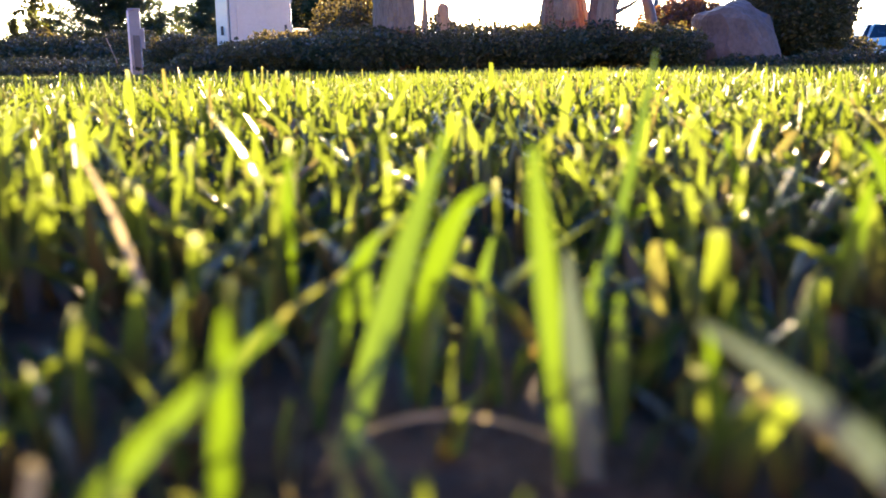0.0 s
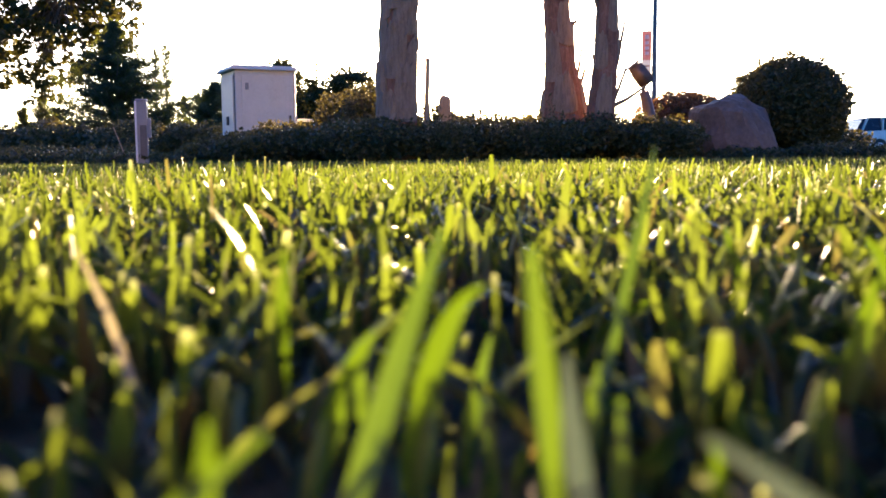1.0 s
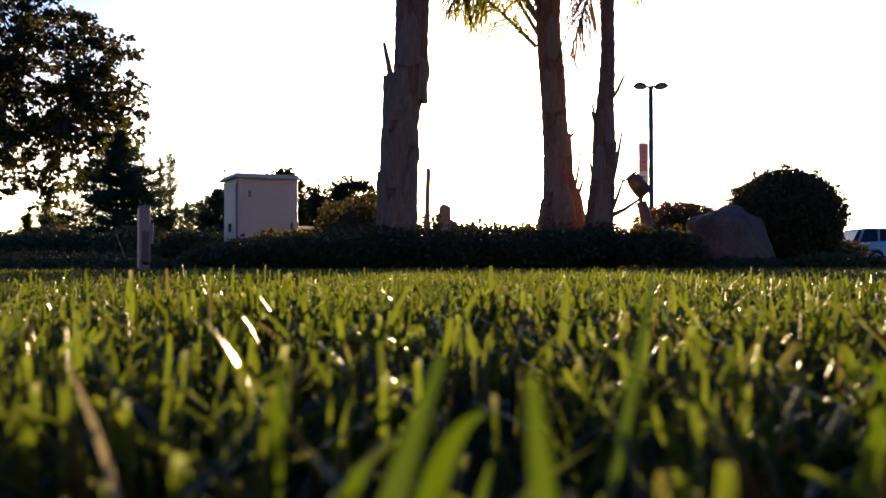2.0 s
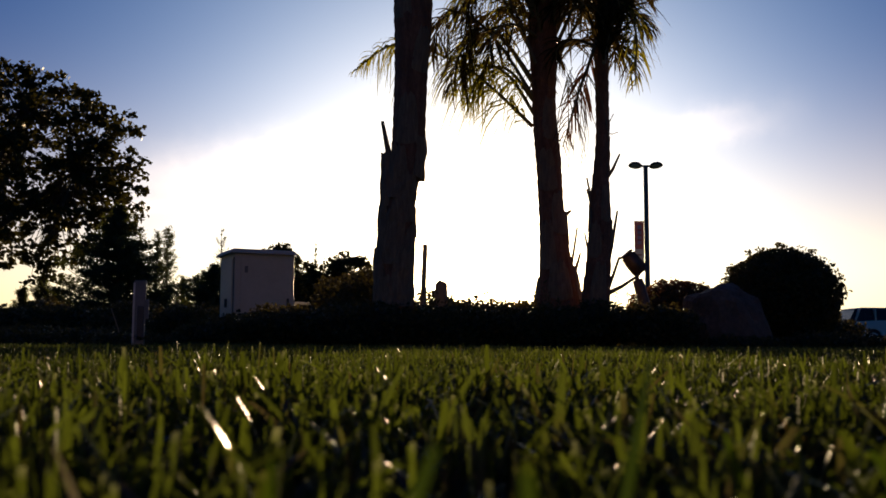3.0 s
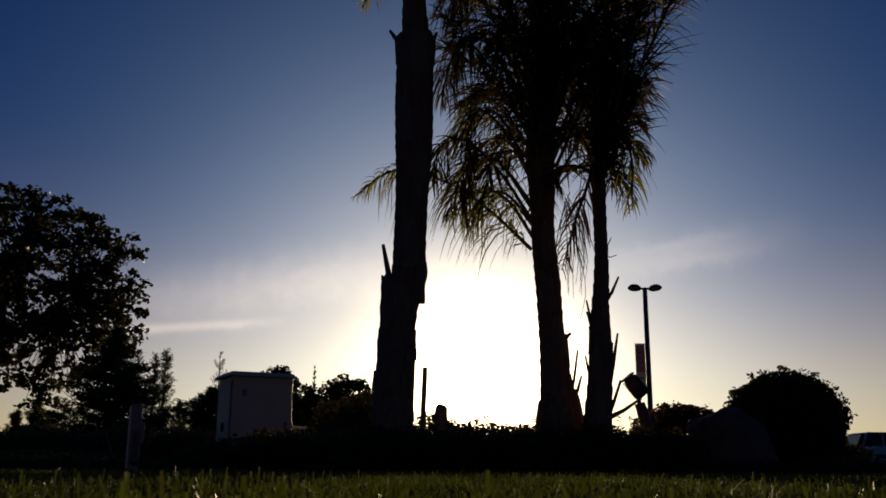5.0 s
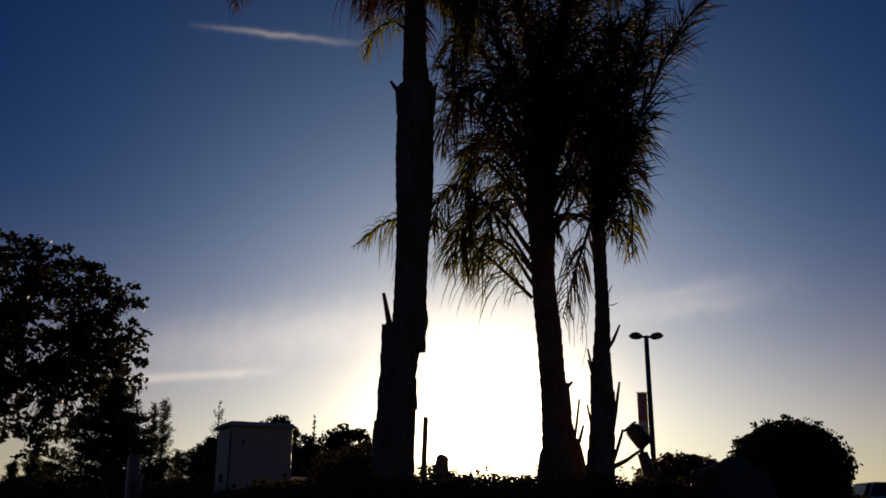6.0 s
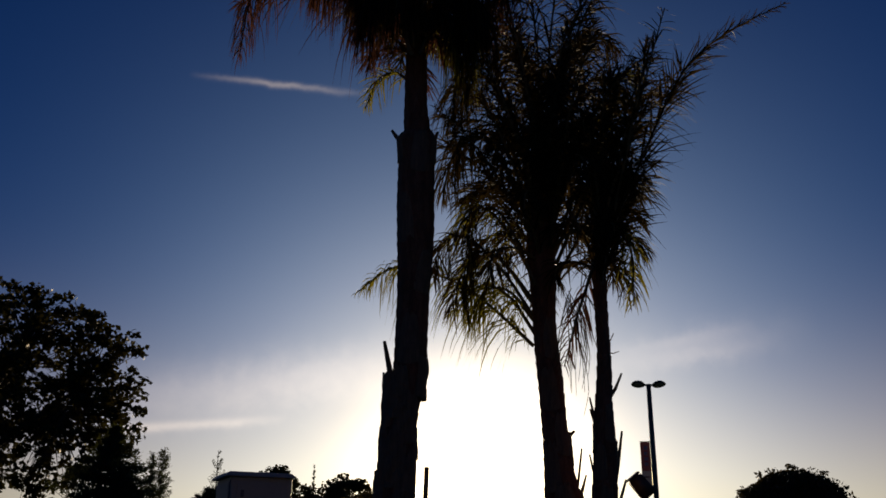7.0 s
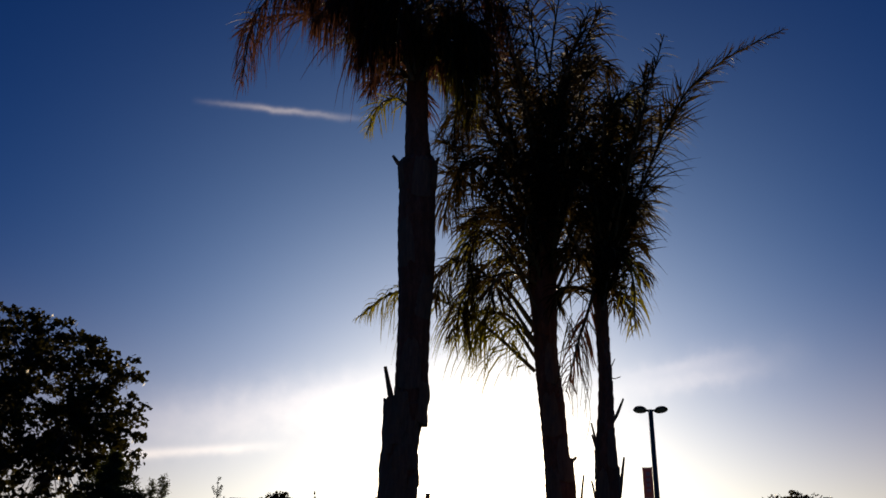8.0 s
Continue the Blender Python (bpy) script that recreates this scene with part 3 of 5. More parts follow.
def palm_trunk(parent, line, sides=44, rings=170):
    """line: rows of x, y, z, radius. Faint ring scars, fibres and lumps make the surface uneven."""
    pts = curve_points([r[:3] for r in line], rings)
    zs = [r[2] for r in line]
    rad = [float(np.interp(p.z, zs, [r[3] for r in line])) for p in pts]
    verts, faces = [], []
    for i, p in enumerate(pts):
        for k in range(sides):
            w = 2 * math.pi * k / sides
            c, n = math.cos(w), math.sin(w)
            scar = (p.z * 6.3 + 0.35 * noise.noise(Vector((c, n, p.z * 0.8))) + 0.12 * math.sin(w + p.z)) % 1.0
            lump = 0.035 * noise.noise(Vector((c * 1.6, n * 1.6, p.z * 1.7))) + 0.028 * noise.noise(Vector((c * 5, n * 5, p.z * 2.2)))
            fibre = 0.006 * noise.noise(Vector((c * 22, n * 22, p.z * 3.0)))
            r = rad[i] * (1 + lump) + 0.010 * (scar - 0.5) + fibre
            verts.append((p.x + c * r, p.y + n * r, p.z))
    for i in range(len(pts) - 1):
        for k in range(sides):
            k2 = (k + 1) % sides
            faces.append((i * sides + k, i * sides + k2, (i + 1) * sides + k2, (i + 1) * sides + k))
    faces.append(tuple((len(pts) - 1) * sides + k for k in range(sides)))
    return thing("trunk", verts, faces, PALM_TRUNK, parent, smooth=False)


def leaf_base(parent, line, az, z0, z1, wide, lift0, lift1, narrow=0.45):
    """The husk of an old frond: a tapering shell that hugs the trunk, its lower or upper end standing off, with a torn top."""
    rows, cols = 10, 9
    outer, inner = [], []
    torn = [random.uniform(-0.05, 0.03) for _ in range(cols)]
    seed = random.random() * 50
    for i in range(rows):
        t = i / (rows - 1)
        for k in range(cols):
            q = 2 * k / (cols - 1) - 1
            z = z0 + (z1 - z0) * t + torn[k] * max(0.0, t - 0.6) * 2.5 + 0.04 * q * q * (1 - t)
            cx, cy, r = trunk_at(line, z)
            w = radians(az) + q * wide * 0.5 / r * (1 - narrow * t * t)
            lift = (lift0 * (1 - t) + lift1 * t) * (1 - 0.75 * q * q) + 0.022 * noise.noise(Vector((q * 2.2, z * 9.0, seed))) * (1 if max(lift0, lift1) > 0.03 else 0.4)
            for far, ring in ((lift + 0.006, outer), (min(lift - 0.02, -0.012) if t < 0.85 and i else lift - 0.016, inner)):
                ring.append((cx + math.cos(w) * (r + far), cy + math.sin(w) * (r + far), z))
    n = rows * cols
    faces = []
    for i in range(rows - 1):
        for k in range(cols - 1):
            a = i * cols + k
            faces.append((a, a + 1, a + cols + 1, a + cols))
            faces.append((n + a, n + a + cols, n + a + cols + 1, n + a + 1))
    edge = [k for k in range(cols)] + [i * cols + cols - 1 for i in range(1, rows)]
    edge += [(rows - 1) * cols + k for k in range(cols - 2, -1, -1)] + [i * cols for i in range(rows - 2, 0, -1)]
    for j, a in enumerate(edge):
        b = edge[(j + 1) % len(edge)]
        faces.append((a, n + a, n + b, b))
    return thing("leaf_base", outer + inner, faces, PALM_STUB, parent)


def leaf_stub(parent, foot, tip, wide, label=""):
    """The cut stalk of an old frond, broad at its foot."""
    a, b = Vector(foot), Vector(tip)
    mid = a.lerp(b, 0.45) + Vector((0, 0, -0.02))
    vs, fs = tube([a, mid, b], [wide * 0.55, wide * 0.45, wide * 0.28], 7, rough=0.35)
    return thing("leaf_stub", vs, fs, PALM_STUB, parent, label)


def trunk_at(line, z):
    zs = [r[2] for r in line]
    return [float(np.interp(z, zs, [r[k] for r in line])) for k in (0, 1, 3)]


def palm(name_label, line, husks, stubs, seed):
    ob = root("palm_tree", 0, 0, 0, name_label, "palm tree", "palms in the bed")
    random.seed(seed)
    palm_trunk(ob, line)
    for row in husks:
        leaf_base(ob, line, *row)
    for z, az, rise, reach, wide in stubs:
        cx, cy, r = trunk_at(line, z)
        d = Vector((math.cos(radians(az)), math.sin(radians(az)), 0))
        foot = Vector((cx, cy, z)) + d * (r - 0.03)
        leaf_stub(ob, foot, foot + d * (reach + 0.03) + Vector((0, 0, rise)), wide)
    return ob


LINE_1 = [(-0.485, 10, 0.0, 0.225), (-0.482, 10, 0.55, 0.183), (-0.480, 10, 0.86, 0.178), (-0.470, 10, 1.10, 0.174), (-0.450, 10, 1.47, 0.168), (-0.430, 10, 1.68, 0.168),
          (-0.414, 10, 1.81, 0.170), (-0.385, 10, 2.03, 0.182), (-0.362, 10, 2.18, 0.186), (-0.352, 10, 2.41, 0.180), (-0.345, 10, 2.67, 0.179), (-0.334, 10, 3.07, 0.184),
          (-0.316, 10, 3.45, 0.205), (-0.318, 10, 3.80, 0.217), (-0.322, 10, 4.27, 0.220), (-0.316, 10, 4.63, 0.217), (-0.316, 10, 4.94, 0.222), (-0.316, 10, 5.02, 0.163),
          (-0.320, 10, 5.15, 0.155), (-0.335, 10, 5.40, 0.140), (-0.33, 10, 6.2, 0.13), (-0.34, 10, 6.7, 0.06)]
P1 = palm("tall palm with a thick ragged grey-brown trunk", LINE_1,
          [(180, 1.50, 2.14, 0.30, 0.045, 0.095), (183, 1.02, 1.58, 0.32, 0.045, 0.058), (178, 0.50, 1.12, 0.36, 0.06, 0.075), (0, 1.83, 2.30, 0.34, 0.052, 0.004, -0.2),
           (-4, 1.20, 1.52, 0.16, 0.030, 0.004), (255, 0.90, 1.48, 0.30, 0.020, 0.045), (290, 1.35, 1.90, 0.30, 0.022, 0.04), (240, 1.62, 2.20, 0.28, 0.02, 0.04), (300, 0.45, 1.05, 0.30, 0.03, 0.045),
           (225, 0.20, 0.80, 0.32, 0.03, 0.05), (330, 0.75, 1.30, 0.26, 0.02, 0.03), (265, 2.2, 2.75, 0.26, 0.004, 0.016), (310, 3.0, 3.5, 0.24, 0.004, 0.014), (235, 3.6, 4.2, 0.24, 0.004, 0.014),
           (285, 4.45, 4.99, 0.24, 0.006, 0.022), (200, 4.62, 5.00, 0.20, 0.0, 0.025), (345, 4.60, 5.02, 0.20, 0.004, 0.026), (90, 1.2, 1.9, 0.3, 0.03, 0.05), (60, 0.5, 1.1, 0.3, 0.03, 0.05)],
          [(1.98, 180, 0.51, 0.075, 0.075), (4.95, 180, 0.13, 0.085, 0.06), (4.95, 5, 0.12, 0.04, 0.06)], 11)
LINE_2 = [(1.36, 10.6, 0.0, 0.31), (1.352, 10.6, 0.55, 0.262), (1.346, 10.6, 0.68, 0.238), (1.340, 10.6, 0.85, 0.212), (1.325, 10.6, 0.98, 0.188), (1.305, 10.6, 1.23, 0.164), (1.290, 10.6, 1.50, 0.152),
          (1.277, 10.6, 1.60, 0.145), (1.262, 10.6, 1.89, 0.146), (1.242, 10.6, 2.23, 0.147), (1.212, 10.6, 2.56, 0.139), (1.200, 10.6, 2.91, 0.137), (1.20, 10.6, 3.26, 0.152), (1.19, 10.6, 3.82, 0.18),
          (1.25, 10.6, 4.5, 0.17), (1.29, 10.6, 5.2, 0.09), (1.30, 10.6, 5.6, 0.04)]
P2 = palm("palm with a leaning trunk and a dense dark crown", LINE_2,
          [(0, 1.20, 1.58, 0.16, 0.004, 0.022), (270, 0.55, 1.0, 0.28, 0.02, 0.035), (230, 0.9, 1.45, 0.24, 0.01, 0.025), (300, 1.3, 1.8, 0.22, 0.01, 0.022), (180, 0.45, 0.80, 0.26, 0.02, 0.01),
           (255, 1.8, 2.3, 0.22, 0.006, 0.016), (290, 2.4, 2.9, 0.20, 0.006, 0.016), (350, 0.5, 0.95, 0.24, 0.02, 0.02)],
          [(1.54, 0, 0.06, 0.065, 0.05), (0.93, 0, 0.47, 0.045, 0.036), (0.85, 4, 0.26, 0.060, 0.040)], 12)
LINE_3 = [(1.70, 10.2, 0.0, 0.19), (1.716, 10.2, 0.64, 0.150), (1.740, 10.2, 0.88, 0.142), (1.759, 10.2, 1.19, 0.128), (1.769, 10.2, 1.44, 0.116), (1.779, 10.2, 1.83, 0.098), (1.801, 10.2, 2.15, 0.086),
          (1.812, 10.2, 2.47, 0.075), (1.809, 10.2, 2.81, 0.075), (1.809, 10.2, 3.14, 0.079), (1.806, 10.2, 3.54, 0.088), (1.88, 10.2, 4.2, 0.09), (1.95, 10.2, 4.9, 0.04)]
P3 = palm("slender palm with old cut stalks on its trunk", LINE_3,
          [(270, 0.5, 0.95, 0.18, 0.015, 0.025), (240, 1.0, 1.4, 0.15, 0.01, 0.02), (300, 1.4, 1.8, 0.14, 0.008, 0.018), (0, 1.1, 1.45, 0.13, 0.004, 0.014), (180, 1.3, 1.62, 0.13, 0.004, 0.014)],
          [(1.90, 0, 0.28, 0.12, 0.040), (0.96, 0, 0.58, 0.080, 0.044), (0.66, -5, 0.36, 0.105, 0.046), (1.58, 180, 0.33, 0.035, 0.036), (1.56, 186, 0.22, 0.04, 0.032), (1.05, 182, 0.24, 0.02, 0.032),
           (0.62, 0, 0.21, 0.33, 0.050), (2.42, 0, 0.01, 0.10, 0.014), (2.52, 2, 0.12, 0.05, 0.016)], 13)

frond(P1, [(-0.40, 9.85, 6.2), (-1.10, 9.7, 7.25), (-1.92, 9.6, 7.30), (-2.32, 9.6, 6.75), (-2.42, 9.6, 5.85)], PALM_DRY, 0.66, 230, 1.0, label="arching brown frond with hanging leaflets", hang=1.0, width=0.017)
frond(P1, [(-0.42, 9.8, 6.1), (-0.78, 9.6, 7.10), (-1.08, 9.5, 7.22), (-1.26, 9.5, 6.80)], PALM_DRY, 0.80, 190, 1.0, label="brown drooping frond", hang=1.0)
frond(P1, [(-0.40, 9.8, 6.0), (-0.60, 9.6, 6.75), (-0.80, 9.5, 6.78), (-0.90, 9.5, 6.38)], PALM_LEAF, 0.75, 160, 1.0, hang=1.0)
frond(P1, [(-0.36, 9.8, 6.1), (-0.46, 9.5, 6.8), (-0.52, 9.3, 6.8), (-0.55, 9.2, 6.2)], PALM_DRY, 0.65, 120, 1.0, hang=1.0, label="brown drooping frond")
frond(P1, [(-0.36, 10.2, 5.80), (-0.62, 10.5, 6.15), (-0.86, 10.7, 6.15), (-1.02, 10.8, 5.8)], SUNLIT_FROND, 0.36, 70, 0.6, label="green frond with the sun's glow put into its colour")
frond(P1, [(-0.25, 9.8, 6.1), (0.00, 9.7, 6.8), (0.22, 9.6, 6.7), (0.34, 9.6, 6.1)], PALM_LEAF, 0.7, 120, 1.0, hang=1.0)
frond(P1, [(-0.42, 9.8, 6.3), (-0.92, 9.7, 7.3), (-1.45, 9.6, 7.38), (-1.80, 9.6, 6.98)], PALM_DRY, 0.70, 190, 1.0, hang=1.0, label="brown drooping frond")
frond(P1, [(-0.25, 9.8, 6.3), (0.12, 9.8, 7.1), (0.50, 9.8, 7.25), (0.78, 9.8, 6.75)], PALM_DRY, 0.80, 190, 1.0, hang=1.0, label="brown drooping frond")
frond(P1, [(-0.25, 9.9, 6.2), (0.10, 9.9, 6.85), (0.40, 9.9, 6.85), (0.58, 9.9, 6.35)], PALM_LEAF, 0.75, 170, 1.0, hang=1.0)
frond(P1, [(-0.38, 9.8, 6.2), (-0.62, 9.7, 6.95), (-0.95, 9.7, 7.1), (-1.12, 9.7, 6.6)], PALM_LEAF, 0.80, 170, 1.0, hang=1.0)
frond(P1, [(-0.28, 9.8, 6.0), (-0.10, 9.7, 6.5), (0.05, 9.6, 6.4), (0.12, 9.6, 5.9)], PALM_LEAF, 0.65, 110, 1.0, hang=1.0)
frond(P1, [(-0.42, 9.8, 6.35), (-0.95, 9.7, 7.35), (-1.50, 9.6, 7.45), (-2.05, 9.6, 7.12)], PALM_DRY, 0.78, 240, 1.0, hang=1.0, label="brown drooping frond")
frond(P1, [(-0.40, 9.8, 6.2), (-0.85, 9.6, 6.98), (-1.25, 9.5, 6.98), (-1.55, 9.5, 6.60)], PALM_DRY, 0.78, 230, 1.0, hang=1.0, label="brown drooping frond")
frond(P1, [(-0.38, 9.8, 6.0), (-0.62, 9.6, 6.55), (-0.85, 9.5, 6.50), (-1.00, 9.5, 6.12)], PALM_DRY, 0.78, 200, 1.0, hang=1.0, label="brown drooping frond")
frond(P1, [(-0.25, 9.8, 6.1), (0.05, 9.7, 6.70), (0.32, 9.6, 6.60), (0.50, 9.6, 6.20)], PALM_LEAF, 0.82, 220, 1.0, hang=1.0)
frond(P1, [(-0.25, 9.9, 6.0), (0.00, 9.8, 6.30), (0.16, 9.7, 6.20), (0.24, 9.7, 5.90)], SUNLIT_FROND, 0.75, 130, 1.0, hang=1.0, label="green frond with the sun's glow put into its colour")
# Lower fronds near the sun take the brightened leaf copy.
frond(P2, [(1.08, 10.75, 2.62), (0.62, 10.85, 3.10), (0.15, 10.9, 3.46), (-0.55, 10.9, 3.66), (-1.08, 10.9, 3.30)], SUNLIT_FROND, 0.80, 230, 0.75, 0.04, hang=0.55, taper=1.1, start=0.3)
frond(P2, [(1.10, 10.7, 2.75), (0.80, 10.8, 3.25), (0.45, 10.85, 3.40), (0.12, 10.9, 3.05)], SUNLIT_FROND, 0.58, 90, 0.9, 0.15)
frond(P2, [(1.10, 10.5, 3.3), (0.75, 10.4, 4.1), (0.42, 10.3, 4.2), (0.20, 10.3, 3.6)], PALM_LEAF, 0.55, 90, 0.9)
frond(P2, [(1.10, 10.7, 3.1), (0.72, 10.8, 3.7), (0.40, 10.9, 3.75), (0.22, 10.9, 3.3)], SUNLIT_FROND, 0.55, 80, 0.9)
frond(P2, [(1.10, 10.5, 3.9), (0.70, 10.4, 4.9), (0.38, 10.3, 5.2), (0.12, 10.3, 4.6)], PALM_LEAF, 0.6, 95, 0.9)
frond(P2, [(1.15, 10.5, 4.4), (0.80, 10.4, 5.6), (0.42, 10.3, 6.0), (0.15, 10.3, 5.4)], PALM_LEAF, 0.6, 95, 0.9)
frond(P2, [(1.18, 10.4, 4.0), (0.95, 10.2, 5.0), (0.72, 10.1, 5.2), (0.60, 10.0, 4.5)], PALM_LEAF, 0.55, 90, 0.9)
frond(P2, [(1.12, 10.5, 4.5), (0.78, 10.4, 5.6), (0.45, 10.3, 6.05), (0.16, 10.2, 5.75), (0.04, 10.2, 5.2)], PALM_LEAF, 0.74, 125, 0.9, hang=0.8)
frond(P2, [(1.12, 10.5, 4.0), (0.72, 10.4, 4.9), (0.36, 10.3, 5.15), (0.10, 10.2, 4.8), (0.00, 10.2, 4.3)], PALM_LEAF, 0.72, 120, 0.9, hang=0.8)
frond(P2, [(1.10, 10.6, 3.4), (0.70, 10.5, 4.1), (0.36, 10.4, 4.25), (0.12, 10.4, 3.85)], SUNLIT_FROND, 0.62, 75, 0.9, hang=0.5)
frond(P2, [(1.10, 10.7, 2.9), (0.82, 10.8, 3.3), (0.55, 10.9, 3.35), (0.30, 10.9, 2.95)], SUNLIT_FROND, 0.60, 75, 0.9, hang=0.5)
frond(P2, [(1.30, 10.4, 4.8), (1.05, 10.3, 5.8), (0.80, 10.2, 6.3), (0.50, 10.2, 6.1)], PALM_LEAF, 0.70, 110, 0.8, hang=0.5)
frond(P2, [(1.40, 10.4, 5.0), (1.60, 10.3, 6.0), (1.95, 10.3, 6.55), (2.25, 10.3, 6.35)], PALM_LEAF, 0.55, 130, 0.7, hang=0.4)
frond(P2, [(1.25, 10.5, 5.0), (1.00, 10.4, 6.1), (0.82, 10.4, 7.0), (0.62, 10.4, 7.6)], PALM_LEAF, 0.80, 130, 0.5, hang=0.4)
frond(P2, [(1.28, 10.5, 5.0), (1.22, 10.4, 6.2), (1.14, 10.3, 7.2), (1.02, 10.3, 7.9)], PALM_LEAF, 0.80, 130, 0.5, hang=0.4)
frond(P2, [(1.34, 10.5, 5.0), (1.58, 10.4, 6.2), (1.86, 10.4, 7.0), (2.12, 10.4, 7.5)], PALM_LEAF, 0.72, 130, 0.6, hang=0.4)
frond(P2, [(1.34, 10.6, 4.9), (1.66, 10.5, 5.7), (1.96, 10.5, 6.1), (2.22, 10.5, 5.9)], PALM_LEAF, 0.66, 120, 0.7, hang=0.4)
frond(P2, [(1.10, 10.6, 2.9), (0.70, 10.5, 3.5), (0.30, 10.4, 3.85), (0.00, 10.3, 3.75), (-0.15, 10.3, 3.30)], PALM_LEAF, 0.60, 120, 0.8, hang=0.4)
frond(P2, [(1.10, 10.6, 3.1), (0.75, 10.6, 3.6), (0.45, 10.6, 3.75), (0.20, 10.6, 3.40), (0.08, 10.6, 3.0)], PALM_LEAF, 0.55, 110, 0.7, hang=0.3)
frond(P3, [(1.84, 10.2, 3.2), (1.98, 9.95, 4.0), (2.12, 9.65, 4.7), (2.24, 9.35, 5.3), (2.36, 9.1, 5.8)], PALM_LEAF, 0.60, 96, 0.32, 0.12, hang=0.15, forward=0.5)
frond(P3, [(1.86, 10.2, 3.5), (2.06, 10.0, 4.3), (2.24, 9.8, 5.0), (2.42, 9.6, 5.7), (2.62, 9.4, 6.4)], PALM_LEAF, 0.58, 96, 0.30, 0.12, hang=0.15, forward=0.5)
frond(P3, [(1.82, 10.1, 3.4), (2.00, 10.1, 4.3), (2.26, 10.1, 5.2), (2.46, 10.1, 5.9), (2.56, 10.1, 6.4)], PALM_LEAF, 0.60, 190, 0.3, 0.1, hang=0.2, forward=0.9)
frond(P3, [(1.82, 10.3, 3.3), (2.02, 10.3, 4.0), (2.24, 10.3, 4.5), (2.46, 10.3, 4.6)], PALM_LEAF, 0.50, 110, 0.6, hang=0.4)
frond(P3, [(1.82, 10.2, 3.2), (1.98, 10.2, 3.6), (2.18, 10.2, 3.8), (2.38, 10.2, 3.6)], PALM_LEAF, 0.50, 100, 0.7, hang=0.5)
frond(P3, [(1.95, 10.5, 4.6), (2.12, 10.6, 5.6), (2.35, 10.7, 6.2), (2.62, 10.7, 6.25)], SUNLIT_FROND, 0.42, 110, 0.6, hang=0.4)
frond(P3, [(1.80, 10.0, 3.15), (1.86, 10.0, 3.55), (2.07, 10.0, 4.10), (2.53, 10.0, 5.09), (2.79, 10.0, 5.63), (3.10, 10.0, 6.09), (3.64, 10.0, 6.51), (4.32, 10.0, 6.88)], PALM_LEAF, 0.74, 360, 0.14, 0.0, width=0.022, hang=0.12, forward=0.95, taper=1.0, start=0.42)
frond(P3, [(1.74, 10.1, 3.45), (1.62, 10.1, 3.1), (1.50, 10.15, 2.75), (1.36, 10.2, 2.25)], PALM_DRY, 0.40, 50, 0.7, label="thin dried frond hanging beside the trunk")
frond(P3, [(1.86, 10.1, 3.5), (2.05, 10.0, 3.85), (2.16, 10.0, 3.5), (2.14, 10.0, 2.9)], SUNLIT_FROND, 0.42, 60, 0.7)
frond(P3, [(1.86, 10.0, 3.9), (2.00, 9.9, 4.4), (2.12, 9.9, 4.5), (2.20, 9.9, 4.2)], PALM_LEAF, 0.42, 80, 0.7)
crown_fronds(P1, (-0.33, 10.0, 6.45), 18, 2.4, 50, 86, 80, 62, 0.3, 21, 0.72, 110)
crown_fronds(P1, (-0.33, 10.0, 6.45), 12, 0.6, 15, 60, 95, 30, 0.35, 24, 0.4)
crown_fronds(P2, (1.27, 10.6, 5.1), 30, 2.7, 58, 87, 32, 0, 1.7, 22, 0.80, 100)
crown_fronds(P2, (1.24, 10.6, 4.6), 14, 1.2, 10, 60, 95, 0, 1.1, 25, 0.5)
crown_fronds(P2, (1.30, 10.5, 5.0), 11, 1.35, 25, 72, 75, 0, 0.6, 27, 0.62, 80)
crown_fronds(P3, (1.90, 10.2, 4.5), 18, 1.6, 72, 87, 24, 0, 1.1, 23, 0.58, 66)
crown_fronds(P3, (1.84, 10.2, 3.9), 5, 0.7, 20, 60, 110, 0, 0.5, 26, 0.40)


def flower_stalk(parent, top, count, length, seed):
    """A dried flower stalk: thin bent strands hanging from one stem."""
    random.seed(seed)
    pieces = []
    for _ in range(count):
        a = Vector(top) + Vector((random.uniform(-.05, .05), random.uniform(-.05, .05), random.uniform(-.25, .1)))
        out = Vector((random.uniform(-.16, .2), random.uniform(-.15, .15), 0))
        L = length * random.uniform(0.55, 1.0)
        pieces.append(tube(curve_points([a, a + out * 0.8 + Vector((0, 0, -0.3 * L)), a + out * 1.2 + Vector((0, 0, -0.7 * L)), a + out * random.uniform(0.6, 1.3) + Vector((0, 0, -L))], 8),
                           [0.006 - 0.0005 * i for i in range(8)], 4, cap=False))
    vs, fs = merge(pieces)
    return thing("flower_stalk", vs, fs, RACHIS, parent, "dried hanging strands of an old flower stalk")


flower_stalk(P2, (1.47, 10.45, 3.15), 16, 1.15, 71)
flower_stalk(P3, (1.66, 10.15, 3.30), 10, 1.0, 72)

# ---- trees and shrubs ----


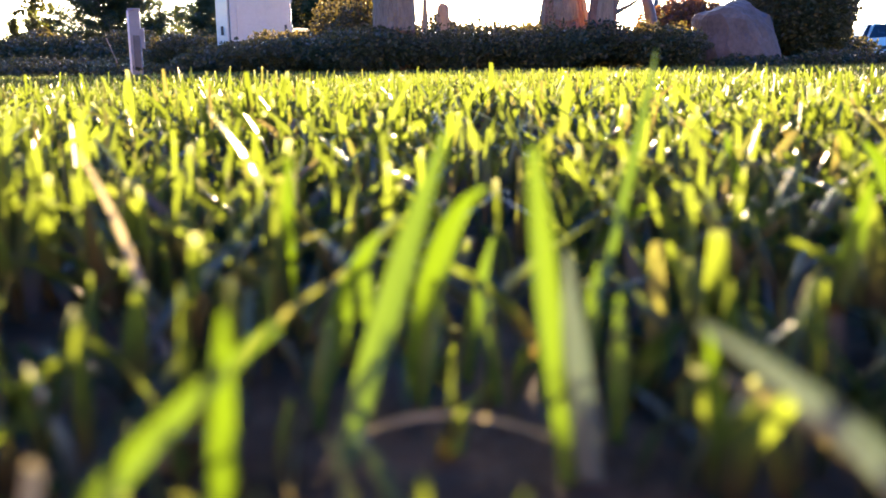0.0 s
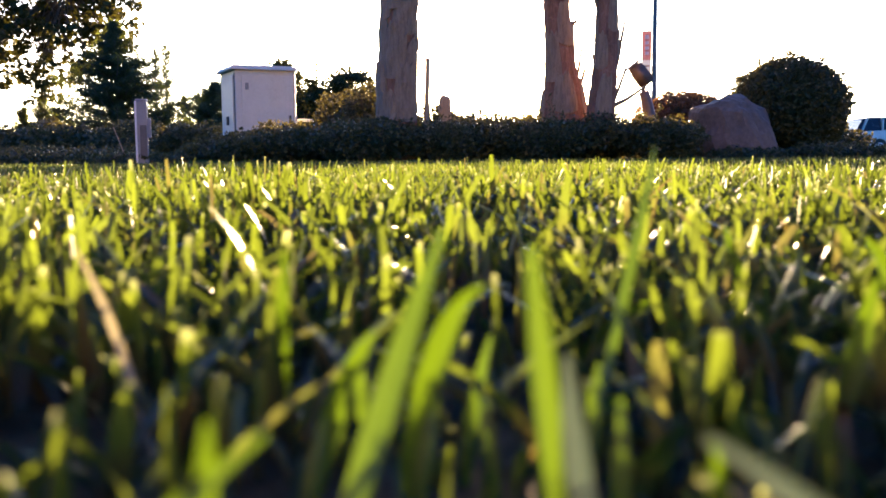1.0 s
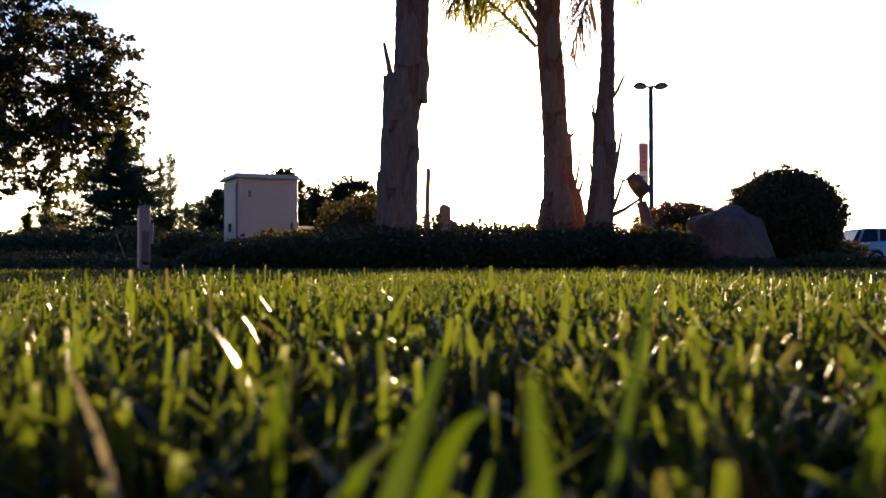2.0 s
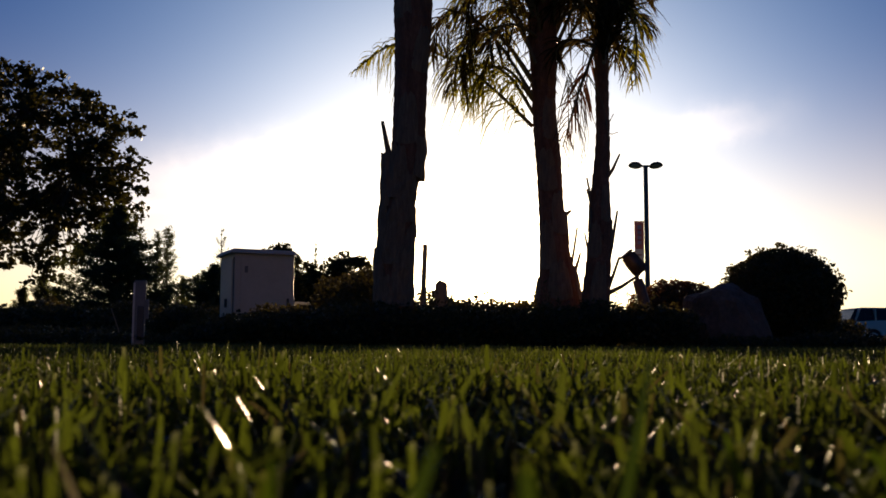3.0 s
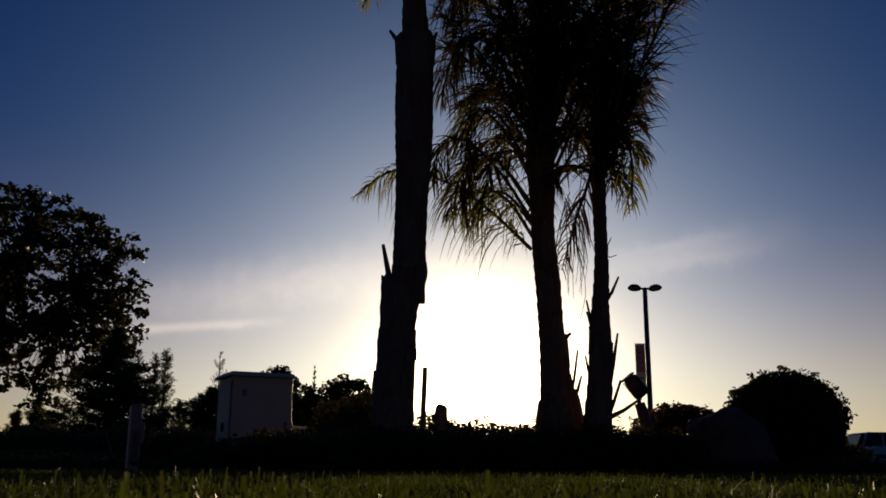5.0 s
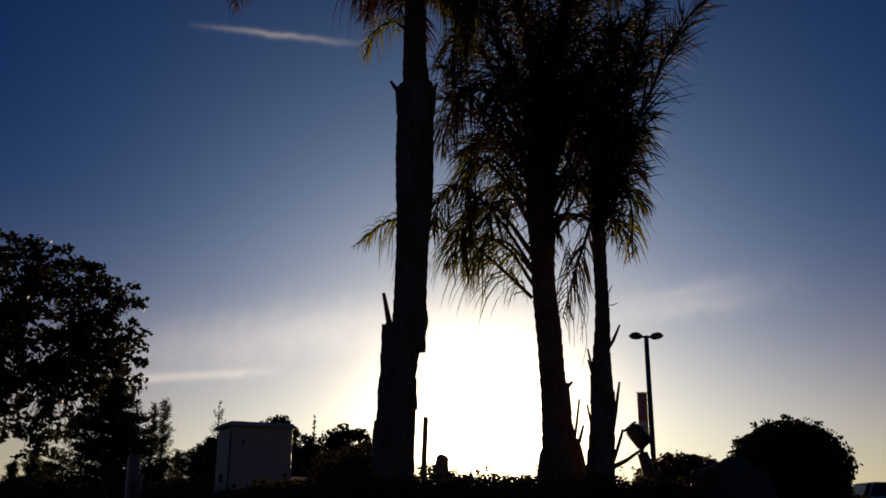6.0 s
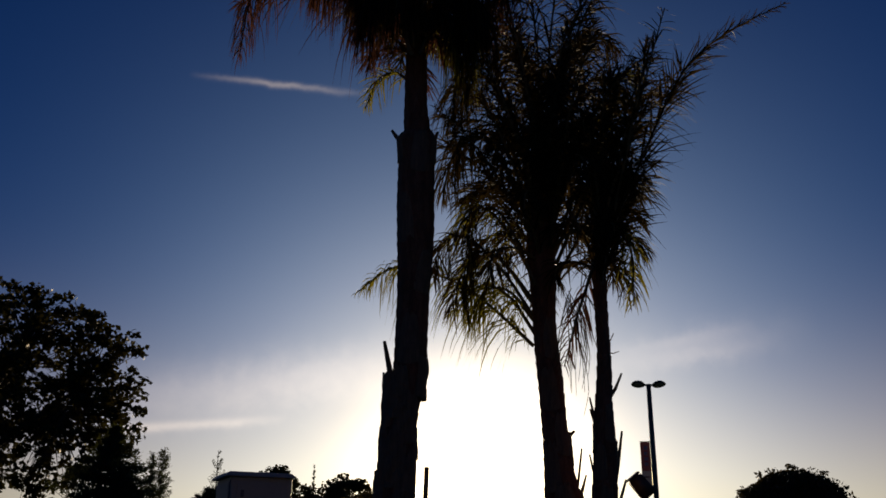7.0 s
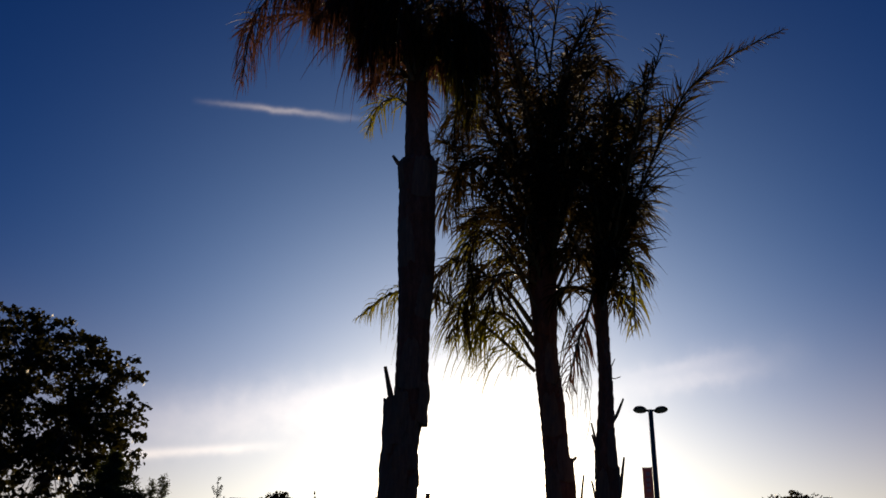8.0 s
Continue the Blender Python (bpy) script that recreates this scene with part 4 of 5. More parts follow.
def broad_tree(x, y, label, trunk_h, trunk_r, centre, radii, clusters, per, leaf, clump, seed, mat=OAK_LEAF, limbs=9):
    """A broadleaf tree: trunk, forked limbs and a crown of small leaves gathered in clumps at the ends of the twigs."""
    random.seed(seed)
    ob = root("tree", x, y, 0, label, "tree")
    vs, fs = tube([(0, 0, -0.1), (0.03, 0.02, trunk_h * 0.5), (0.0, 0.05, trunk_h)], [trunk_r * 1.25, trunk_r, trunk_r * 0.85], 10)
    thing("trunk", vs, fs, BARK, ob)
    c, r = Vector(centre), Vector(radii)
    heads = []
    for i in range(limbs):
        az = 2 * math.pi * i / limbs + random.uniform(-.3, .3)
        el = random.uniform(-0.25, 1.2)
        heads.append(c + Vector((math.cos(az) * math.cos(el) * r.x, math.sin(az) * math.cos(el) * r.y, math.sin(el) * r.z)) * random.uniform(0.42, 0.6))
    wood = [[] for _ in heads]
    for k, h in enumerate(heads):
        a = Vector((0, 0, trunk_h * random.uniform(0.8, 1.0)))
        m = a.lerp(h, 0.5) + Vector((random.gauss(0, .2), random.gauss(0, .2), random.uniform(-.1, .5)))
        wood[k].append(tube(curve_points([a, m, h], 6), [trunk_r * (0.55 - 0.07 * j) for j in range(6)], 6, cap=False))
    pos = []
    for _ in range(clusters):
        d = Vector((random.gauss(0, 1), random.gauss(0, 1), random.gauss(0, 1))).normalized()
        if d.z < -0.93:
            d.z *= -1
        d.x = max(-0.92, min(0.92, d.x))
        lump = 1 + 0.07 * noise.noise(d * 2.1 + Vector((seed, 0, 0)))
        depth = random.uniform(0.8, 1.0) if random.random() < 0.62 else random.uniform(0.3, 0.85)
        q = c + Vector((d.x * r.x, d.y * r.y, d.z * r.z)) * depth * lump
        k = min(range(len(heads)), key=lambda i: (heads[i] - q).length)
        m = heads[k].lerp(q, 0.5) + Vector((random.gauss(0, .1), random.gauss(0, .1), random.gauss(0, .1))) * r.z * 0.3
        wood[k].append(tube(curve_points([heads[k], m, q], 4), [trunk_r * 0.10, trunk_r * 0.07, trunk_r * 0.045, trunk_r * 0.02], 4, cap=False))
        n = int(per * random.uniform(0.5, 1.4))
        ball = rng.normal(size=(n, 3))
        ball *= (rng.random(n) ** 0.4 / np.linalg.norm(ball, axis=1))[:, None]
        pos.append(np.array(tuple(q)) + ball * np.array((1.0, 1.0, 0.62)) * clump * random.uniform(0.75, 1.3))
    for w in wood:
        vs, fs = merge(w)
        thing("limb", vs, fs, BARK, ob)
    vs, fs = leaves(np.concatenate(pos), leaf, 0.78)
    thing("crown", vs, fs, mat, ob)
    return ob


def conifer(x, y, h, r, label, seed, tiers=16, sparse=1.0, needle=0.16, foot=0.3, lift=0.0, spray=0.055, power=1.15):
    """A conifer: a straight stem, tiers of drooping boughs and their sprays of needles."""
    random.seed(seed)
    ob = root("conifer", x, y, 0, label, "conifer")
    vs, fs = tube([(0, 0, -0.1), (0.02, 0, h * 0.5), (0, 0.01, h)], [0.035 * h * 0.5, 0.018 * h * 0.5, 0.006], 7)
    thing("trunk", vs, fs, BARK, ob)
    segs, pos = [], []
    for i in range(tiers):
        for k in range(random.randint(5, 8)):
            f = (i + random.random() * 1.3) / (tiers + 0.4)
            z = foot + (h - foot) * f
            reach = r * max(0.0, 1 - f) ** power * random.uniform(0.75, 1.2) + 0.05
            az = random.random() * 6.283
            R2 = reach * random.uniform(0.45, 1.25)
            end = Vector((math.cos(az) * R2, math.sin(az) * R2, z + R2 * (random.uniform(-0.25, 0.4) + lift)))
            mid = Vector((math.cos(az) * R2 * 0.5, math.sin(az) * R2 * 0.5, z + R2 * 0.12))
            segs.append(tube([(0, 0, z), mid, end], [0.02, 0.013, 0.004], 4, cap=False))
            for _ in range(int(34 * sparse * (0.14 + R2 / r))):
                t = random.random() ** 0.7
                q = Vector((0, 0, z)).lerp(end, t)
                pos.append((q.x + random.gauss(0, spray * r), q.y + random.gauss(0, spray * r), q.z + random.gauss(0, spray * 0.64 * r) + 0.02))
    vs, fs = merge(segs)
    tagged(thing("bough_frame", vs, fs, BARK, ob), kind="stuff")
    vs, fs = leaves(pos, needle, 0.22, 0.25)
    thing("crown", vs, fs, NEEDLE, ob)
    return ob


def shrub(x, y, z, rx, ry, h, label, n, leaf, seed, mat=SHRUB_LEAF, sprigs=40, category="shrub", group="", lumpy=0.16, name="shrub", reach=1.0):
    """A dense rounded shrub: twigs within, leaves in an uneven shell and sprigs standing out of it."""
    random.seed(seed)
    ob = root(name, x, y, z, label, category, group)
    d = rng.normal(size=(n, 3))
    d /= np.linalg.norm(d, axis=1)[:, None]
    lump = np.array([noise.noise(Vector(q) * 2.3 + Vector((seed, 0, 0))) for q in d]) * lumpy + np.array([noise.noise(Vector(q) * 6.1 + Vector((0, seed, 0))) for q in d]) * lumpy * 0.5
    rad = (1 + lump) * (1 - 0.55 * rng.random(n) ** 1.5)
    pos = d * rad[:, None]
    pos = np.stack([pos[:, 0] * rx, pos[:, 1] * ry, h * 0.5 + pos[:, 2] * h * 0.5], 1)
    pos = pos[pos[:, 2] > 0]
    extra = []
    segs = []
    for i in range(sprigs):
        az, el = random.random() * 6.283, math.asin(random.uniform(-0.1, 1.0))
        q = Vector((math.cos(az) * math.cos(el) * rx, math.sin(az) * math.cos(el) * ry, h * 0.5 + math.sin(el) * h * 0.5))
        n2 = (q - Vector((0, 0, h * 0.4))).normalized() + Vector((0, 0, 0.4))
        L = leaf * random.uniform(0.8, 1.9) * reach
        q = q + n2.normalized() * L * 0.5
        for _ in range(6):
            extra.append(tuple(q + Vector((random.gauss(0, 1), random.gauss(0, 1), random.gauss(0, 0.6))) * leaf * 0.42))
        segs.append(tube([(q.x * 0.2, q.y * 0.2, h * 0.1), q * 0.7, q], [0.012, 0.007, 0.003], 4, cap=False))
    vs, fs = merge(segs)
    tagged(thing("twig_frame", vs, fs, BARK, ob), kind="stuff")
    pos = np.concatenate([pos, np.array(extra)]) if extra else pos
    vs, fs = leaves(pos, leaf, 0.5, 0.15)
    thing("foliage", vs, fs, mat, ob)
    return ob


broad_tree(-17.2, 32, "large spreading oak with a dark open crown", 2.6, 0.36, (0.9, 0, 5.85), (6.3, 2.4, 4.15), 980, 22, 0.215, 0.36, 31, limbs=18)
conifer(-9.08, 26, 3.85, 2.0, "dense dark green young conifer", 41, 34, 6.5, 0.15, 0.05, 0.25, 0.035, 0.9)
conifer(-13.82, 45, 5.35, 0.52, "slim airy conifer behind the lawn", 42, 24, 1.3, 0.13, 0.3, 0.75, 0.10, 0.5)
conifer(-13.40, 45.3, 5.6, 0.62, "slim airy conifer behind the lawn", 48, 24, 1.3, 0.13, 0.3, 0.75, 0.10, 0.5)
conifer(-12.9, 46.5, 3.3, 0.7, "slim airy conifer behind the lawn", 46, 14, 1.8, 0.15, 0.3, 0.7, 0.08, 0.6)
conifer(-9.52, 40, 5.0, 0.95, "young conifer with a slender leading shoot and rising boughs", 43, 9, 0.7, 0.12, 0.3, 1.1, 0.03, 0.8)
conifer(-8.85, 36, 3.0, 1.95, "dense dark conifer behind the utility cabinet", 54, 26, 6.0, 0.15, 0.05, 0.35, 0.04, 0.8)
conifer(-15.05, 35, 2.45, 0.55, "thin young conifer beside the hedge", 44, 18, 2.4, 0.12, 0.1, 0.9, 0.10, 0.5)
conifer(-15.75, 35, 2.0, 0.45, "thin young conifer beside the hedge", 45, 16, 2.6, 0.12, 0.1, 0.9, 0.10, 0.5)
conifer(-14.50, 35, 1.9, 0.40, "thin young conifer beside the hedge", 49, 16, 2.6, 0.12, 0.1, 0.9, 0.10, 0.5)
conifer(-6.15, 45.5, 5.0, 0.35, "slender sapling far beyond the lawn", 47, 12, 1.2, 0.12, 0.3, 0.6, 0.04)
broad_tree(-7.9, 46, "round-headed tree far beyond the lawn", 1.6, 0.18, (0, 0, 3.3), (1.2, 1.2, 1.5), 90, 62, 0.16, 0.42, 51)
broad_tree(-4.7, 46, "round-headed tree far beyond the lawn", 1.5, 0.18, (0, 0, 3.0), (1.4, 1.3, 1.5), 100, 62, 0.16, 0.42, 52)
broad_tree(-6.5, 45, "small leafy tree far beyond the lawn", 1.2, 0.14, (0, 0, 2.4), (1.1, 1.1, 1.4), 80, 62, 0.16, 0.42, 53)
broad_tree(-3.2, 45, "small leafy tree far beyond the lawn", 1.0, 0.14, (0, 0, 2.3), (1.0, 1.0, 1.3), 80, 62, 0.16, 0.42, 55)
shrub(4.05, 11.0, 0.0, 0.66, 0.70, 1.20, "large clipped round shrub with dark leaves", 44000, 0.050, 61, sprigs=170, lumpy=0.09, reach=1.5)
shrub(3.36, 13.2, 0.0, 0.72, 0.6, 0.97, "rust-brown leafed shrub behind the boulder", 24000, 0.050, 62, RUST_LEAF, 40, lumpy=0.08)
HEDGE = "low dark green ground-cover shrub in the bed"
for i, (sx, sy, rx, h) in enumerate([(-3.35, 12.0, 0.40, 0.48), (-2.55, 12.2, 0.6, 0.42), (-1.95, 11.4, 0.6, 0.50), (-1.22, 11.7, 0.42, 0.90), (-0.86, 11.2, 0.42, 0.93),
                                     (-0.15, 11.4, 0.55, 0.66), (0.45, 11.0, 0.55, 0.58), (1.0, 11.3, 0.55, 0.55), (1.7, 9.9, 0.5, 0.47), (2.2, 9.7, 0.5, 0.45), (0.1, 9.8, 0.65, 0.46),
                                     (-0.8, 9.7, 0.65, 0.46), (1.0, 9.7, 0.65, 0.46), (-1.6, 10.0, 0.6, 0.40), (2.6, 10.9, 0.55, 0.46), (-2.3, 10.2, 0.6, 0.30)]):
    shrub(sx, sy, 0.02, rx, rx * 0.8, h, HEDGE, 5200, 0.05, 70 + i, sprigs=26, group="ground-cover shrubs", lumpy=0.25)
random.seed(5)
for i in range(24):
    sx = -8.6 + i * 0.7 + random.uniform(-0.15, 0.15)
    if -2.6 < sx < 2.7:
        continue
    shrub(sx, 9.75 + random.uniform(-0.1, 0.25), 0, 0.48, 0.36, random.uniform(0.15, 0.22), HEDGE, 1500, 0.045, 220 + i, sprigs=14, group="ground-cover shrubs", lumpy=0.3)
FAR = "dark hedge-like shrub behind the lawn"
for i in range(22):
    sx = -13.0 + i * 0.95 + random.uniform(-0.2, 0.2)
    if -3.4 < sx < 3.0:
        continue
    shrub(sx * 0.72 - 0.4, 12.6 + random.uniform(-0.5, 0.8), 0, 0.6, 0.5, random.uniform(0.2, 0.3), HEDGE, 1500, 0.06, 190 + i, sprigs=12, group="ground-cover shrubs", lumpy=0.3)
    shrub(sx, 17 + random.uniform(-1, 1), 0, 0.8, 0.6, random.uniform(0.6, 0.8) if sx < -3 else random.uniform(0.42, 0.6), FAR, 3000, 0.09, 90 + i, sprigs=20, group="hedge shrubs", lumpy=0.3)
for i in range(17):
    sx = -27 + i * 1.35 + random.uniform(-0.4, 0.4)
    shrub(sx, 32 + random.uniform(-2, 3), 0, 1.2, 1.0, random.uniform(1.1, 1.6) if sx < -10.5 else random.uniform(0.8, 1.1), FAR, 2600, 0.17, 120 + i, sprigs=20, group="hedge shrubs", lumpy=0.35)

# ---- boulder ----


def boulder(x, y, sx, sy, sz, seed):
    bm = bmesh.new()
    bmesh.ops.create_icosphere(bm, subdivisions=4, radius=1.0)
    for w in bm.verts:
        p = w.co.copy()
        k = 1 + 0.22 * noise.noise(p * 1.3 + Vector((seed, 0, 0))) + 0.16 * abs(noise.noise(p * 2.6 + Vector((0, seed, 0)))) + 0.05 * noise.noise(p * 7.0)
        q = p * k
        q.z = q.z if q.z < 0.55 else 0.55 + 0.45 * (q.z - 0.55)
        q.x -= 0.22 * max(0.0, q.z)
        w.co = Vector((q.x * sx, q.y * sy, max(q.z, -0.35) * sz))
    ob = part("boulder", bm, ROCK, label="large rough grey-brown boulder in the bed", smooth=False)
    ob.location = (x, y, 0.06)
    return tagged(ob, category="boulder")


boulder(3.17, 10.2, 0.435, 0.40, 0.86, 3.0)

# ---- equipment cabinet ----


def equipment_cabinet():
    ob = root("equipment_cabinet", -3.08, 13.85, 0.0, "cream-grey metal utility cabinet with an overhanging lid", "utility cabinet", turn=26.0)
    wide, deep, tall = 0.92, 0.90, 1.40
    part("body", box(wide, deep, tall, Matrix.Translation((wide / 2, deep / 2, tall / 2)), 0.012), CABINET, ob)
    bm = bmesh.new()
    bmesh.ops.create_cube(bm, size=1.0, matrix=Matrix.Translation((wide / 2 - 0.02, deep / 2, tall + 0.035)) @ Matrix.Diagonal((wide + 0.13, deep + 0.14, 0.07, 1)))
    for w in bm.verts:
        if w.co.z > tall + 0.03:
            w.co.x += (wide / 2 - w.co.x) * 0.10
            w.co.y += (deep / 2 - w.co.y) * 0.10
    bmesh.ops.bevel(bm, geom=bm.edges[:], offset=0.008, segments=2, affect="EDGES")
    part("lid", bm, CABINET, ob, "sheet-metal lid overhanging all round")
    part("base", box(wide + 0.12, deep + 0.12, 0.10, Matrix.Translation((wide / 2, deep / 2, 0.05)), 0.01), ROCK, ob, "concrete base")
    door = part("door", box(0.022, deep - 0.16, tall - 0.16, Matrix.Translation((-0.012, deep / 2, tall / 2)), 0.004), CABINET, ob)
    part("handle", box(0.03, 0.07, 0.13, Matrix.Translation((-0.04, deep * 0.42, 0.66)), 0.008), CABINET_DARK, door, "dark latch handle")
    part("seam", box(0.008, 0.03, tall - 0.1, Matrix.Translation((-0.004, 0.045, tall / 2)), 0.0), CABINET_DARK, ob, "dark gap beside the door")
    front = part("front_panel", box(wide - 0.14, 0.016, tall - 0.16, Matrix.Translation((wide / 2 + 0.02, -0.008, tall / 2)), 0.004), CABINET, ob)
    part("vent", box(0.05, 0.012, 0.10, Matrix.Translation((0.17, -0.022, tall - 0.24)), 0.003), GREY_PAINT, front, "small grey vent plate")
    part("latch", box(0.035, 0.02, 0.15, Matrix.Translation((wide - 0.10, -0.024, 0.66)), 0.004), CABINET_DARK, front, "dark recessed latch")
    for z in (0.3, 0.7, 1.1):
        part("hinge", box(0.03, 0.03, 0.09, Matrix.Translation((wide + 0.005, 0.02, z)), 0.006), GREY_PAINT, ob)


equipment_cabinet()

# ---- white pipe behind the cabinet ----


def white_pipe():
    """A pipe that comes up from the ground, runs level and goes down again."""
    ob = root("water_pipe", -2.36, 14.6, 0.0, "white painted water pipe bent over above the ground", "pipe")
    vs, fs = tube(curve_points([(0, 0, -0.05), (0, 0, 0.60), (0.05, 0, 0.67), (0.26, 0, 0.67), (0.30, 0, 0.60), (0.30, 0, -0.05)], 30), [0.026] * 30, 10)
    thing("pipe", vs, fs, BANNER_WHITE, ob, smooth=True)
    for x in (0.0, 0.30):
        vs, fs = tube([(x, 0, 0.40), (x, 0, 0.46)], [0.04, 0.04], 10)
        thing("collar", vs, fs, BANNER_WHITE, ob)


white_pipe()

# ---- meter post ----


def meter_post():
    ob = root("meter_post", -3.07, 9.50, 0.0, "slim grey metal service post with an inset panel", "post", turn=14.0)
    part("body", box(0.11, 0.07, 0.68, Matrix.Translation((0, 0, 0.335)), 0.01), GREY_PAINT, ob)
    part("edge_trim", box(0.020, 0.075, 0.67, Matrix.Translation((-0.058, -0.002, 0.335)), 0.004), GALV, ob, "bright galvanised edge")
    part("side_box", box(0.035, 0.05, 0.20, Matrix.Translation((0.070, -0.012, 0.40)), 0.006), GREY_PAINT, ob, "small grey box on its side")
    part("inset_panel", box(0.065, 0.012, 0.34, Matrix.Translation((0.010, -0.038, 0.26)), 0.004), POLE_PAINT, ob, "darker inset panel")
    part("cap", box(0.12, 0.08, 0.020, Matrix.Translation((0, 0, 0.683)), 0.006), GREY_PAINT, ob)


meter_post()

# ---- wooden stake and loose sticks ----


def stick(name, a, b, r, mat, label, category):
    vs, fs = tube([a, Vector(a).lerp(Vector(b), 0.5) + Vector((0.004, 0, 0)), b], [r, r * 0.95, r * 0.85], 7, rough=0.15)
    return tagged(thing(name, vs, fs, mat), label, category)


stick("stake", (-0.215, 10.1, 0.0), (-0.168, 10.1, 1.14), 0.032, WOOD, "weathered wooden stake beside the palm trunk", "stake")
stick("stick", (-3.32, 9.8, 0.0), (-3.47, 9.8, 0.42), 0.008, WOOD, "thin pale stick leaning in the bed", "stick")


def stump(x, y, h, r, seed):
    """A short sawn-off stem with a rounded, uneven head."""
    random.seed(seed)
    vs, fs = tube([(0, 0, 0), (0.005, 0, h * 0.4), (0, 0, h * 0.8), (0, 0, h * 0.96), (0.01, 0, h)], [r * 1.3, r, r * 0.95, r * 0.85, r * 0.5], 14, rough=0.18)
    ob = thing("stump", vs, fs, WOOD)
    ob.location = (x, y, 0)
    return tagged(ob, "short weathered stem standing in the ground cover", "stump")


stump(0.01, 11.0, 0.80, 0.085, 81)


def weed(x, y, z, h, spread, count, seed):
    """A tuft of narrow upright leaves on thin stems."""
    random.seed(seed)
    ob = root("weed", x, y, z, "small leafy weed growing in the bed", "weed", "weeds in the bed")
    stems, spots = [], []
    for _ in range(count):
        top = Vector((random.uniform(-1, 1) * spread, random.uniform(-1, 1) * spread, h * random.uniform(0.55, 1.0)))
        stems.append(tube([(top.x * 0.3, top.y * 0.3, 0), (top.x * 0.6, top.y * 0.6, top.z * 0.5), top], [0.004, 0.003, 0.002], 4, cap=False))
        for _ in range(12):
            q = top * random.uniform(0.35, 1.0)
            spots.append((q.x + random.gauss(0, 0.015), q.y + random.gauss(0, 0.015), q.z + random.gauss(0, 0.02)))
    vs, fs = merge(stems)
    tagged(thing("stem_tuft", vs, fs, RACHIS, ob), kind="stuff")
    vs, fs = leaves(spots, 0.055, 0.32, 0.7)
    thing("foliage", vs, fs, SHRUB_LEAF, ob)


weed(-0.14, 10.3, 0.12, 0.66, 0.15, 16, 82)
weed(1.12, 10.25, 0.12, 0.62, 0.12, 10, 83)
weed(1.98, 9.6, 0.12, 0.50, 0.22, 14, 84)

# ---- garden spotlight ----


def spotlight():
    ob = root("garden_spotlight", 2.31, 10.6, -0.014, "brown metal garden spotlight on a thick leaning stem", "spotlight")
    ob.scale = (1.2, 1.2, 1.2)
    vs, fs = tube([(0.05, 0, 0.0), (0.03, 0, 0.38), (-0.02, 0, 0.60), (-0.045, 0, 0.68)], [0.065, 0.06, 0.055, 0.05], 12)
    thing("stem", vs, fs, BRONZE, ob, smooth=True)
    vs, fs = tube([(-0.045, 0, 0.66), (-0.05, 0, 0.74)], [0.022, 0.022], 8)
    thing("knuckle", vs, fs, BRONZE, ob)
    m = Matrix.Translation((-0.075, 0, 0.835)) @ pose(0, 0, 0, 0, -40, 0)
    bm = bmesh.new()
    bmesh.ops.create_cube(bm, size=1.0, matrix=Matrix.Diagonal((0.13, 0.15, 0.23, 1)))
    for w in bm.verts:
        if w.co.z < 0:
            w.co.x *= 1.12
            w.co.y *= 0.9
    bmesh.ops.bevel(bm, geom=bm.edges[:], offset=0.022, segments=3, affect="EDGES")
    bmesh.ops.transform(bm, matrix=m, verts=bm.verts[:])
    head = part("head", bm, BRONZE, ob, smooth=True)
    part("rim", box(0.126, 0.146, 0.018, m @ Matrix.Translation((0, 0, 0.112)), 0.005), BRONZE, head)
    part("glass", box(0.11, 0.13, 0.006, m @ Matrix.Translation((0, 0, 0.124)), 0.002), LENS, head, "clear lens")


spotlight()

# ---- street lamp with banner ----


